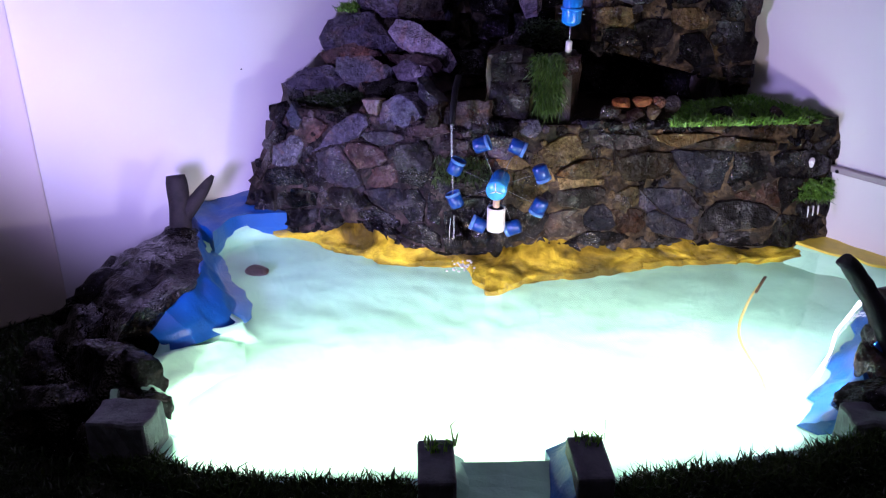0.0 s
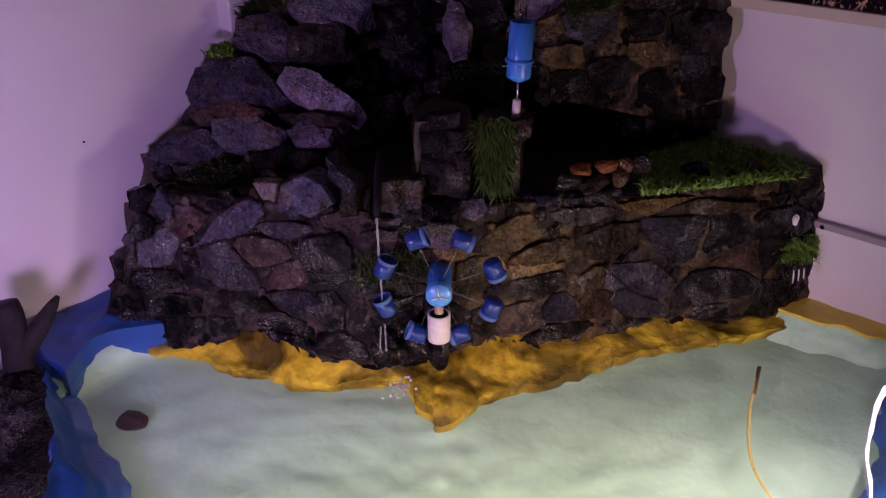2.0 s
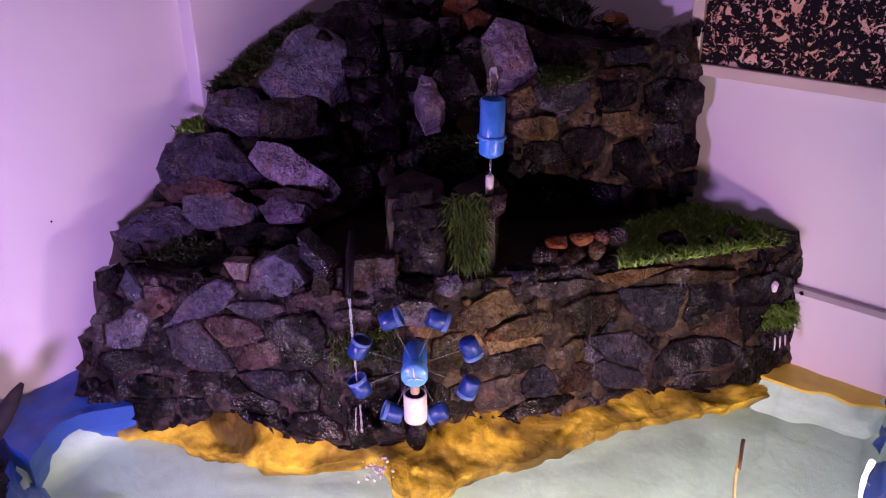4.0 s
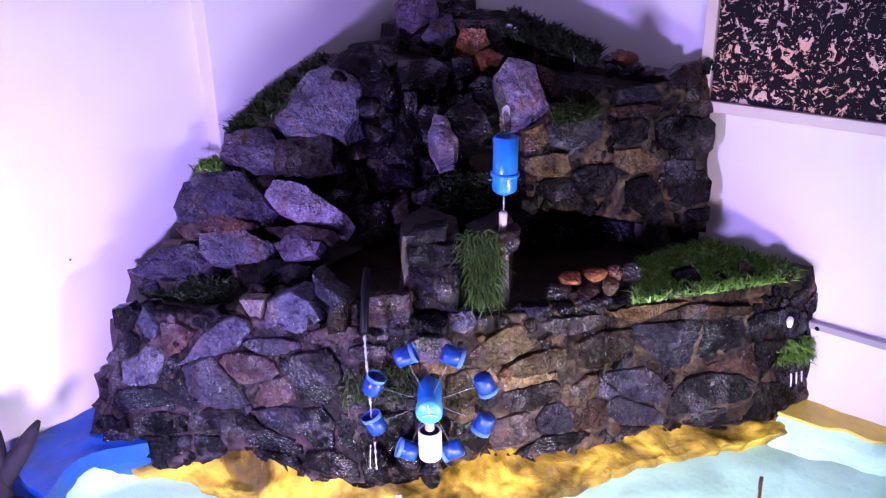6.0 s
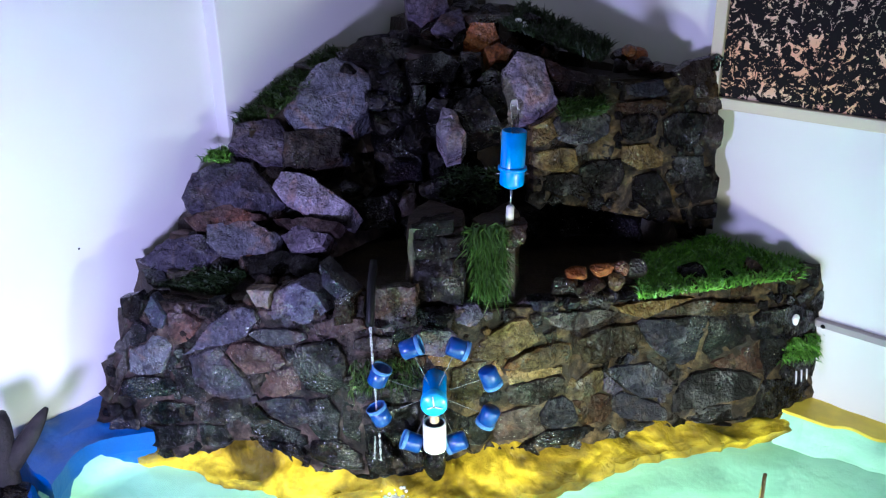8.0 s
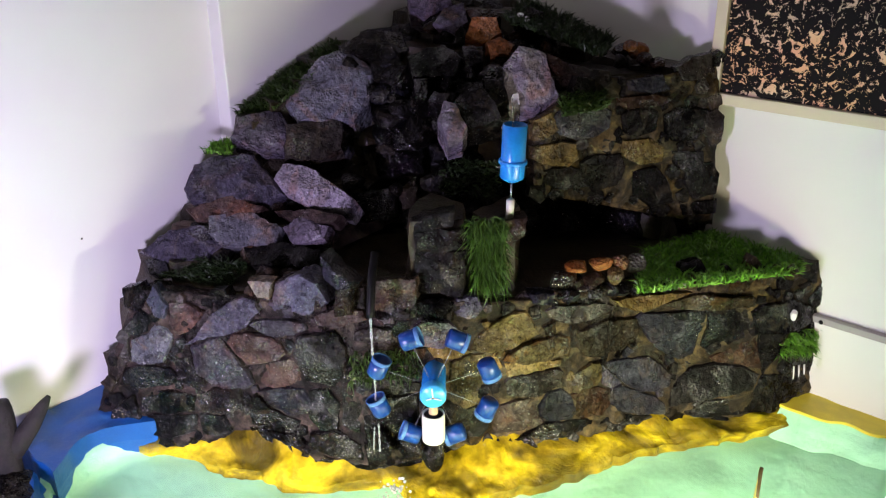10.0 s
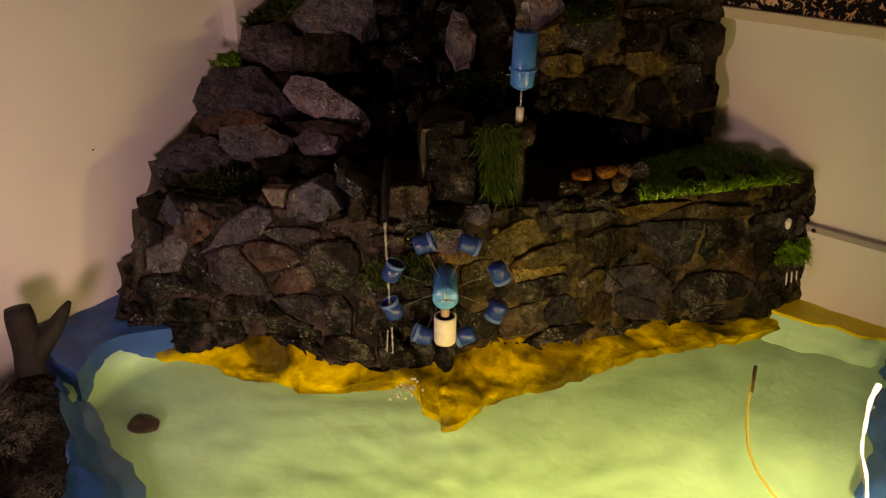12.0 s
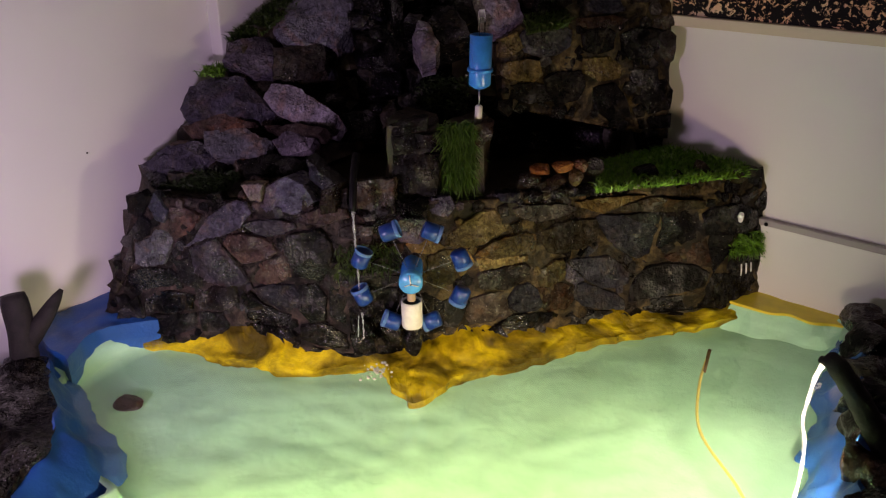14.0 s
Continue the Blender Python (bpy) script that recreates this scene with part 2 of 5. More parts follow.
BLUE_PVC = plastic("blue_plastic_pipe", (0.012, 0.24, 0.72))
DEEP_BLUE_PVC = plastic("deep_blue_plastic", (0.005, 0.045, 0.22))
LIGHT_BLUE_PVC = plastic("light_blue_plastic", (0.05, 0.38, 0.78))
PALE_BLUE, _t, _b = material("pale_blue_wet_plastic", 0.08, IOR=1.33)
_b.inputs["Base Color"].default_value = (0.16, 0.36, 0.75, 1)
_b.inputs["Transmission Weight"].default_value = 0.55
WHITE_PVC = plastic("white_plastic_pipe", (0.75, 0.72, 0.66), 0.4)
BLACK_PIPE = plastic("black_rubber", (0.003, 0.003, 0.0035), 0.45)
BLACK_PIPE.node_tree.nodes["Principled BSDF"].inputs["Specular IOR Level"].default_value = 0.15
WOOD_STICK = cement_material("pale_wood", (0.32, 0.22, 0.12), (0.50, 0.37, 0.22), 0.6, 0.001, 90)
YELLOW_HOSE = plastic("yellow_hose", (0.82, 0.72, 0.22), 0.4)
DARK_PLUG = plastic("brown_plug", (0.10, 0.06, 0.02), 0.5)
STEEL, _t, _b = material("steel_wire", 0.25, 1.0)
_b.inputs["Base Color"].default_value = (0.6, 0.6, 0.6, 1)
CLEAR, _t, _b = material("clear_wire", 0.12)
_b.inputs["Base Color"].default_value = (0.75, 0.8, 0.85, 1)
_b.inputs["Transmission Weight"].default_value = 0.8
WATER, _t, _b = material("pool_water", 0.01, IOR=1.33)
_b.inputs["Base Color"].default_value = (0.93, 0.98, 0.96, 1)
_b.inputs["Transmission Weight"].default_value = 1.0
_n = noise_node(_t, 22, 3, 0.5, 0.6)
_m = noise_node(_t, 70, 2, 0.5)
bumped(_t, _b, (_n.outputs[0], 0.10, 0.003), (_m.outputs[0], 0.06, 0.001))
STREAM, _t, _b = material("falling_water", 0.03, IOR=1.33)
_b.inputs["Base Color"].default_value = (0.85, 0.88, 0.92, 1)
_b.inputs["Transmission Weight"].default_value = 0.75
FILM, _t, _b = material("thin_water_film", 0.0, IOR=1.33)
_b.inputs["Base Color"].default_value = (0.97, 0.98, 1, 1)
_b.inputs["Transmission Weight"].default_value = 1.0
FOAM, _t, _b = material("water_foam", 0.15, IOR=1.33)
_b.inputs["Base Color"].default_value = (0.86, 0.88, 0.84, 1)
_b.inputs["Transmission Weight"].default_value = 0.5
LED, _t, _b = material("white_led_tube", 0.4)
_b.inputs["Base Color"].default_value = (0.8, 0.8, 0.8, 1)
_b.inputs["Emission Color"].default_value = (1.0, 0.98, 0.92, 1)
_b.inputs["Emission Strength"].default_value = 11.0


def grass_material(name, dark, light):
    mat, tree, bsdf = material(name, 0.45)
    geo = tree.nodes.new("ShaderNodeNewGeometry")
    col = ramp(tree, geo.outputs["Random Per Island"], ((0.0, dark), (0.6, light), (1.0, tuple(v * 1.25 for v in light)))).outputs[0]
    tree.links.new(col, bsdf.inputs["Base Color"])
    return mat


TURF = grass_material("green_artificial_turf", (0.035, 0.11, 0.012), (0.14, 0.34, 0.030))
# The next three are TURF darkened in colour for patches in weaker light.
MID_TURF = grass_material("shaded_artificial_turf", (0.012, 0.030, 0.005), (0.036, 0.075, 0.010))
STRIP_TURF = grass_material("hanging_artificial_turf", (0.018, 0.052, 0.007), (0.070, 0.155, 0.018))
SHADE_TURF = grass_material("deep_shade_artificial_turf", (0.006, 0.015, 0.004), (0.020, 0.042, 0.009))
SOIL = cement_material("dark_turf_backing", (0.006, 0.010, 0.004), (0.018, 0.026, 0.010), 0.9)


def canvas_material():
    mat, tree, bsdf = material("black_and_peach_canvas", 0.8, Specular_IOR_Level=0.15)
    a, b, c = noise_node(tree, 66, 5, 0.65, 1.2), noise_node(tree, 170, 4, 0.6, 0.8), noise_node(tree, 9, 2, 0.5)
    blotch = ramp(tree, a.outputs[0], ((0.575, (0, 0, 0)), (0.595, (1, 1, 1)))).outputs[0]
    fleck = ramp(tree, b.outputs[0], ((0.60, (0, 0, 0)), (0.62, (1, 1, 1)))).outputs[0]
    both = mixed(tree, 1.0, blotch, fleck, "LIGHTEN")
    where = ramp(tree, c.outputs[0], ((0.36, (0.15, 0.15, 0.15)), (0.5, (1, 1, 1)))).outputs[0]
    both = mixed(tree, 1.0, both, where, "MULTIPLY")
    hue = ramp(tree, c.outputs[0], ((0.3, (0.72, 0.66, 0.55)), (0.6, (0.76, 0.44, 0.26)))).outputs[0]
    tree.links.new(mixed(tree, both, (0.008, 0.007, 0.007), hue), bsdf.inputs["Base Color"])
    bumped(tree, bsdf, (a.outputs[0], 0.3, 0.002))
    return mat


CANVAS = canvas_material()
# White frame with the lamp's yellow light mixed into its colour.
FRAME_WHITE = wall_material("yellow_lit_frame_paint", (0.66, 0.58, 0.42))

# ---- builders ----
BASE = {}


def thing(name, label, category, at=(0, 0, 0), group="", kind=""):
    """An Empty at a thing's base; its parts hang under it."""
    ob = new(name)
    ob.empty_display_size = 0.02
    ob.location = at
    BASE[ob.name] = Vector(at)
    return tagged(ob, label, category, group, kind)


def link(name, bm, mat, smooth=True):
    me = bpy.data.meshes.new(name)
    bmesh.ops.recalc_face_normals(bm, faces=bm.faces)
    bm.to_mesh(me)
    bm.free()
    for m in mat if isinstance(mat, tuple) else (mat,):
        me.materials.append(m)
    if smooth:
        me.polygons.foreach_set("use_smooth", [True] * len(me.polygons))
    return new(name, me)


def part(name, bm, mat, parent, label="", smooth=True):
    """A bmesh in world metres as one mesh part under a thing or a part."""
    ob = link(name, bm, mat, smooth)
    ob.parent = parent
    ob.matrix_parent_inverse = Matrix.Translation(-BASE.get(parent.name, Vector()))
    return tagged(ob, label)


def box(bm, lo, hi, bevel=0.0, m=None):
    r = bmesh.ops.create_cube(bm, size=1)
    lo, hi = Vector(lo), Vector(hi)
    for v in r["verts"]:
        v.co = Vector([(lo[i] + hi[i]) / 2 + v.co[i] * (hi[i] - lo[i]) for i in range(3)])
    if bevel:
        edges = {e for v in r["verts"] for e in v.link_edges}
        out = bmesh.ops.bevel(bm, geom=list(edges), offset=bevel, segments=2, affect="EDGES", profile=0.5)
        r = {"verts": list({v for f in out["faces"] for v in f.verts} | {v for v in r["verts"] if v.is_valid})}
    if m is not None:
        bmesh.ops.transform(bm, matrix=m, verts=r["verts"])
    return bm


def tube(bm, points, radii, sides=14, caps=True):
    """A round bar along points, with a radius at each."""
    pts = [Vector(p) for p in points]
    rings, side = [], None
    for i, p in enumerate(pts):
        d = (pts[min(i + 1, len(pts) - 1)] - pts[max(i - 1, 0)]).normalized()
        if side is None:
            side = d.orthogonal().normalized()
        side = (side - d * side.dot(d)).normalized()
        up = d.cross(side)
        r = radii[i] if isinstance(radii, (list, tuple)) else radii
        rings.append([bm.verts.new(p + (side * math.cos(a) + up * math.sin(a)) * r) for a in (2 * math.pi * k / sides for k in range(sides))])
    for a, b in zip(rings[:-1], rings[1:]):
        for k in range(sides):
            bm.faces.new((a[k], a[(k + 1) % sides], b[(k + 1) % sides], b[k]))
    if caps:
        bm.faces.new(rings[0][::-1])
        bm.faces.new(rings[-1])
    return bm


def spun(bm, foot, axis, profile, sides=24):
    """A turned body: profile rows of (radius, height) along axis from foot."""
    axis = Vector(axis).normalized()
    side = axis.orthogonal().normalized()
    up = axis.cross(side)
    rings = []
    for r, h in profile:
        c = Vector(foot) + axis * h
        rings.append([bm.verts.new(c + (side * math.cos(a) + up * math.sin(a)) * max(r, 1e-5)) for a in (2 * math.pi * k / sides for k in range(sides))])
    for a, b in zip(rings[:-1], rings[1:]):
        for k in range(sides):
            bm.faces.new((a[k], a[(k + 1) % sides], b[(k + 1) % sides], b[k]))
    return bm


def spline(points, steps=8):
    """A smooth run through points (Catmull-Rom)."""
    p = [Vector(q) for q in points]
    p = [p[0] * 2 - p[1], *p, p[-1] * 2 - p[-2]]
    out = []
    for i in range(1, len(p) - 2):
        for s in range(steps):
            t = s / steps
            out.append(0.5 * (2 * p[i] + (p[i + 1] - p[i - 1]) * t + (2 * p[i - 1] - 5 * p[i] + 4 * p[i + 1] - p[i + 2]) * t * t
                              + (3 * p[i] - p[i - 1] - 3 * p[i + 1] + p[i + 2]) * t * t * t))
    return out + [p[-2]]


def rough_at(p, scale, seed=0.0):
    return noise.noise(Vector(p) * scale + Vector((seed * 3.1, seed * 1.7, -seed * 2.3)))


COUNT = [0]


def stone_mesh(x, y, z, yaw, tilt, depth, corners, domed=0.25):
    """A split stone: a cornered outline in millimetres on a face that looks along yaw and tilt, broken edges and an uneven front."""
    COUNT[0] += 1
    seed = COUNT[0] * 0.731
    rnd = random.Random(COUNT[0])
    cy, sy, ct, st = math.cos(radians(yaw)), math.sin(radians(yaw)), math.cos(radians(tilt)), math.sin(radians(tilt))
    n = Vector((cy * ct, sy * ct, st))
    side = Vector((0, 0, 1)).cross(n).normalized()
    up = n.cross(side)
    lean_u, lean_v = rnd.uniform(-0.09, 0.09), rnd.uniform(-0.09, 0.09)
    centre = Vector((x, y, z))
    outline = []
    for (ua, va), (ub, vb) in zip(corners, corners[1:] + corners[:1]):
        size = math.hypot(ub - ua, vb - va)
        steps = max(2, min(6, int(size / 8) + 1))
        for k in range(steps):
            f = k / steps
            u, v = ua + (ub - ua) * f, va + (vb - va) * f
            j = 0.0 if k == 0 else 1.0
            u += j * rnd.uniform(-0.06, 0.06) * size * 0.6
            v += j * rnd.uniform(-0.06, 0.06) * size * 0.6
            outline.append((u * 1.10 / 1000, v * 1.10 / 1000))
    span = max(math.hypot(u, v) for u, v in outline)
    facets = [(rnd.uniform(-0.16, 0.16), rnd.uniform(-0.16, 0.16), rnd.uniform(0, 0.004)) for _ in range(4)]

    def height(u, v, rim):
        p = centre + side * u + up * v
        h = min(a * u + c * v + d for a, c, d in facets)
        h += lean_u * u + lean_v * v + 0.005 * rough_at(p, 45, seed) + 0.0028 * rough_at(p, 120, seed) + 0.0014 * rough_at(p, 300, seed)
        return h + rim + 0.005

    inside = []
    gap = max(0.0045, span / 9)
    steps = int(span / gap) + 1
    for a in range(-steps, steps + 1):
        for c in range(-steps, steps + 1):
            inside.append((gap * (a + 0.5 * (c % 2)) + rnd.uniform(-0.2, 0.2) * gap, gap * 0.87 * c + rnd.uniform(-0.2, 0.2) * gap))
    k = len(outline)
    front = [Vector((u * 0.95, v * 0.95)) for u, v in outline]
    verts, _, faces, origin, _, _ = delaunay_2d_cdt(front + [Vector(q) for q in inside], [(i, (i + 1) % k) for i in range(k)], [], 1, 1e-5)
    bm = bmesh.new()
    made, first = [], {}
    for number, v in enumerate(verts):
        rim = min(1.0, min((v - q).length for q in front) / (0.35 * span))
        made.append(bm.verts.new(centre + side * v.x + up * v.y + n * height(v.x, v.y, domed * span * 0.18 * rim)))
        for o in origin[number]:
            if o < k:
                first[o] = made[-1]
    for f in faces:
        bm.faces.new([made[i] for i in f])
    rings = [[first[i] for i in range(k)]] if len(first) == k else []
    for grow, out in ((1.0, -0.0035), (1.01, -depth * 0.4), (1.02, -depth)):
        rings.append([bm.verts.new(centre + side * u * grow + up * v * grow + n * (height(u * 0.95, v * 0.95, 0.0) + out)) for u, v in outline])
    for a, c in zip(rings[:-1], rings[1:]):
        for i in range(k):
            bm.faces.new((a[i], a[(i + 1) % k], c[(i + 1) % k], c[i]))
    bm.faces.new(rings[-1])
    return creased(bm)


def creased(bm, degrees=32):
    """Marks the sharp edges, so that smooth faces keep their breaks."""
    bm.normal_update()
    for e in bm.edges:
        if len(e.link_faces) == 2 and e.calc_face_angle(0) > radians(degrees):
            e.smooth = False
    return bm


def stone(x, y, z, yaw, tilt, depth, tint, *corners):
    return part("stone", stone_mesh(x, y, z, yaw, tilt, depth, list(corners)), STONE[tint], rockery)


def boulder_mesh(x, y, z, sx, sy, sz, yaw=0.0, seed=1.0, cuts=9, level=3, broken=1.0):
    """A broken boulder: a ball flattened by random planes and roughened."""
    rnd = random.Random(int(seed * 1000))
    bm = bmesh.new()
    bmesh.ops.create_icosphere(bm, subdivisions=level, radius=1.0)
    planes = []
    for _ in range(cuts):
        d = Vector((rnd.gauss(0, 1), rnd.gauss(0, 1), rnd.gauss(0, 0.8))).normalized()
        planes.append((d, rnd.uniform(0.55, 0.85)))
    turn = Matrix.Rotation(radians(yaw), 3, "Z")
    for v in bm.verts:
        p = v.co.copy()
        for d, far in planes:
            over = p.dot(d) - far
            if over > 0:
                p -= d * over * 0.92
        p *= 1 + broken * (0.09 * rough_at(p, 1.9, seed) + 0.05 * rough_at(p, 5.0, seed) + 0.02 * rough_at(p, 11.0, seed))
        v.co = Vector((x, y, z)) + turn @ Vector((p.x * sx, p.y * sy, p.z * sz))
    return creased(bm, 26)


def prism(bm, plan, low, high, shrink=0.0, rough=0.004, rows=6, seed=1.0):
    """An upright body on a plan outline, its sides uneven, narrowing by shrink metres to the top."""
    fine = []
    for a, b in zip(plan, plan[1:] + plan[:1]):
        a, b = Vector(a), Vector(b)
        steps = max(1, int((b - a).length / 0.018))
        fine += [a.lerp(b, k / steps) for k in range(steps)]
    c = sum(fine, Vector((0, 0))) / len(fine)
    rings = []
    for r in range(rows + 1):
        f = r / rows
        ring = []
        for q in fine:
            d = q - c
            p2 = q - d.normalized() * shrink * f
            p = Vector((p2.x, p2.y, low + (high - low) * f))
            s = rough * rough_at(p, 35, seed) * 2
            p += Vector((d.x, d.y, 0)).normalized() * s
            if r == rows:
                p.z += rough * rough_at(p, 28, seed + 4)
            ring.append(bm.verts.new(p))
        rings.append(ring)
    k = len(fine)
    for a, b in zip(rings[:-1], rings[1:]):
        for i in range(k):
            bm.faces.new((a[i], a[(i + 1) % k], b[(i + 1) % k], b[i]))
    top = bm.faces.new(rings[-1])
    bmesh.ops.triangulate(bm, faces=[top])
    return bm


def turf(bm, quad, count, length, lean=(0, 0, 1), seed=1, spread=0.6, width=0.0011, wavy=0.0, droop=0.0):
    """Bent blades over a four-cornered patch."""
    rnd = random.Random(seed)
    a, b, c, d = (Vector(q) for q in quad)
    axis = Vector(lean).normalized()
    for _ in range(count):
        s, t = rnd.random(), rnd.random()
        foot = a.lerp(b, s).lerp(d.lerp(c, s), t)
        if wavy:
            foot.z += wavy * rough_at(foot, 14, seed)
            foot += Vector((rnd.gauss(0, wavy * 0.4), rnd.gauss(0, wavy * 0.4), 0))
        way = (axis + Vector((rnd.gauss(0, spread), rnd.gauss(0, spread), rnd.gauss(0, spread * 0.5)))).normalized()
        if way.dot(axis) < 0.1:
            way = axis.copy()
        size = length * rnd.uniform(0.55, 1.25)
        side = way.cross(Vector((rnd.gauss(0, 1), rnd.gauss(0, 1), rnd.gauss(0, 1)))).normalized() * width
        bend = Vector((rnd.gauss(0, 0.25), rnd.gauss(0, 0.25), -0.15 - droop)) * size
        mid, tip = foot + way * size * 0.55, foot + way * size + bend
        v = [bm.verts.new(q) for q in (foot - side, foot + side, mid - side * 0.8, mid + side * 0.8, tip)]
        bm.faces.new((v[0], v[1], v[3], v[2]))
        bm.faces.new((v[2], v[3], v[4]))
    return bm


def sheet(bm, inner, outer, rows=5, rough=0.003, seed=1.0):
    """An uneven sheet between two lines of equally many points."""
    rings = []
    for r in range(rows + 1):
        f = r / rows
        ring = []
        for p, q in zip(inner, outer):
            w = Vector(p).lerp(Vector(q), f)
            w += Vector((rough_at(w, 40, seed), rough_at(w, 40, seed + 9), rough_at(w, 30, seed + 5))) * rough * 2
            ring.append(bm.verts.new(w))
        rings.append(ring)
    for a, b in zip(rings[:-1], rings[1:]):
        for i in range(len(a) - 1):
            bm.faces.new((a[i], a[i + 1], b[i + 1], b[i]))
    return bm


def crumple(bm, size, deep, seed):
    """Breaks a sheet into creased planes."""
    for v in bm.verts:
        cell = noise.cell_vector(Vector((v.co.x, v.co.y, seed)) / size)
        v.co.z += deep * (abs(rough_at(v.co, 1 / size, seed)) + 0.6 * abs(rough_at(v.co, 2.3 / size, seed + 2)) - 0.3) + deep * 0.25 * (cell.x - 0.5)
    return bm


def thicken(bm, way):
    """Gives a sheet a body: its outline is drawn out along way and closed."""
    bm.faces.ensure_lookup_table()
    out = bmesh.ops.extrude_face_region(bm, geom=list(bm.faces))
    bmesh.ops.translate(bm, vec=Vector(way), verts=[g for g in out["geom"] if isinstance(g, bmesh.types.BMVert)])
    return bm

# ---- room ----
FLOOR_Z, WATER_Z, POOL_Z = -0.10, -0.014, -0.055
bm = box(bmesh.new(), (-0.2, -3.4, FLOOR_Z - 0.1), (3.6, 0.2, FLOOR_Z - 0.004))
tagged(link("floor", bm, SOIL, False), "dark floor of the room under artificial turf", "floor", kind="structure")
bm = box(bmesh.new(), (-0.15, 0.0, FLOOR_Z), (3.6, 0.15, 2.4))
tagged(link("wall_north", bm, WHITE_WALL, False), "smooth white painted wall behind the rock waterfall", "wall", kind="structure")
bm = box(bmesh.new(), (-0.15, -0.43, FLOOR_Z), (0.018, 0.0, 2.4), 0.002)
tagged(link("wall_west", bm, WHITE_WALL, False), "white painted wall with a vertical raised edge", "wall", kind="structure")
bm = box(bmesh.new(), (-0.15, -0.965, FLOOR_Z), (-0.008, -0.43, 2.4))
tagged(link("wall_west", bm, WHITE_WALL, False), "smooth white painted wall beside the pool", "wall", kind="structure")
bm = box(bmesh.new(), (-0.15, -3.4, FLOOR_Z), (0.012, -0.965, 2.4), 0.004)
tagged(link("wall_west", bm, CREAM_WALL, False), "cream painted wall pier beside the turf", "wall", kind="structure")
bm = box(bmesh.new(), (3.4, -3.4, FLOOR_Z), (3.6, 0.0, 2.4))
tagged(link("wall_east", bm, CREAM_WALL, False), "plain cream wall across the room", "wall", kind="structure")
bm = box(bmesh.new(), (0.012, -3.6, FLOOR_Z), (3.4, -3.4, 2.4))
tagged(link("wall_south", bm, CREAM_WALL, False), "plain cream wall across the room", "wall", kind="structure")
bm = box(bmesh.new(), (-0.15, -3.6, 2.4), (3.6, 0.15, 2.5))
tagged(link("ceiling", bm, CEILING, False), "plain white ceiling", "ceiling", kind="structure")
baseboard = thing("baseboard", "white skirting board with a grey shade line along the top", "baseboard", (1.5, -0.005, FLOOR_Z), kind="structure")
part("board", box(bmesh.new(), (0.64, -0.008, FLOOR_Z), (3.4, 0.0, 0.094), 0.001), WHITE_WALL, baseboard, smooth=False)
part("top_edge", box(bmesh.new(), (0.64, -0.011, 0.0945), (3.4, 0.0, 0.104), 0.0015), TRIM, baseboard, "top edge coloured grey as its shade line", False)

# ---- painting ----
painting = thing("painting", "black abstract canvas with peach flecks in a white frame", "painting", (0.80, -0.01, 0.356))
part("canvas", box(bmesh.new(), (0.500, -0.016, 0.371), (1.10, -0.004, 0.86)), CANVAS, painting, smooth=False)
for lo, hi in (((0.484, -0.021, 0.356), (1.116, 0.0, 0.3705)), ((0.484, -0.021, 0.8605), (1.116, 0.0, 0.875)),
               ((0.484, -0.021, 0.371), (0.4995, 0.0, 0.86)), ((1.1005, -0.021, 0.371), (1.116, 0.0, 0.86))):
    part("frame_bar", box(bmesh.new(), lo, hi, 0.0015), FRAME_WHITE, painting, smooth=False)

# ---- rock waterfall ----
rockery = thing("rock_waterfall", "corner rock waterfall of wet split stones set in brown mortar", "rock waterfall", (0.3, -0.3, FLOOR_Z))
TIER = [(0.02, -0.005), (0.657, -0.005), (0.625, -0.073), (0.557, -0.160), (0.507, -0.229), (0.468, -0.324), (0.404, -0.399),
        (0.371, -0.440), (0.330, -0.496), (0.249, -0.526), (0.174, -0.576), (0.100, -0.602), (0.060, -0.584), (0.02, -0.575)]


def core(*args, mat=MORTAR):
    part("mortar_core", prism(bmesh.new(), *args), mat, rockery, "brown cement mortar between the stones", False)


core([(x, y) if y > -0.01 or x < 0.05 else (x - 0.016, y + 0.016) for x, y in TIER], FLOOR_Z, 0.172, 0.008, 0.004, 14, 1)
core([(0.0, -0.55), (0.16, -0.55), (0.172, -0.578), (0.055, -0.632), (0.0, -0.656)], FLOOR_Z, 0.07, 0.012, 0.005, 8, 11)
core([(0.0, -0.55), (0.15, -0.55), (0.14, -0.588), (0.05, -0.606), (0.0, -0.622)], 0.05, 0.135, 0.014, 0.005, 6, 12)
core([(0.0, -0.53), (0.12, -0.53), (0.10, -0.578), (0.04, -0.582), (0.0, -0.59)], 0.12, 0.19, 0.016, 0.005, 5, 13)
for k in range(9):
    f = k / 8
    y0 = -0.565 + 0.20 * f
    core([(0.0, -0.20), (0.15 - 0.01 * f, -0.24), (0.170 - 0.04 * f, y0 + 0.15 - 0.05 * f), (0.13 - 0.02 * f, y0 + 0.085), (0.07, y0 + 0.03), (0.0, y0)],
          0.15 + 0.024 * k, 0.185 + 0.024 * k, 0.012, 0.006, 3, 20 + k, mat=PALE_MORTAR if k < 2 else MORTAR)
core([(0.02, -0.01), (0.30, -0.01), (0.31, -0.15), (0.20, -0.24), (0.09, -0.29), (0.02, -0.30)], 0.15, 0.415, 0.03, 0.006, 8, 5)
core([(0.22, -0.005), (0.492, -0.005), (0.462, -0.05), (0.398, -0.122), (0.352, -0.19), (0.26, -0.21)], 0.262, 0.395, 0.004, 0.003, 8, 6)
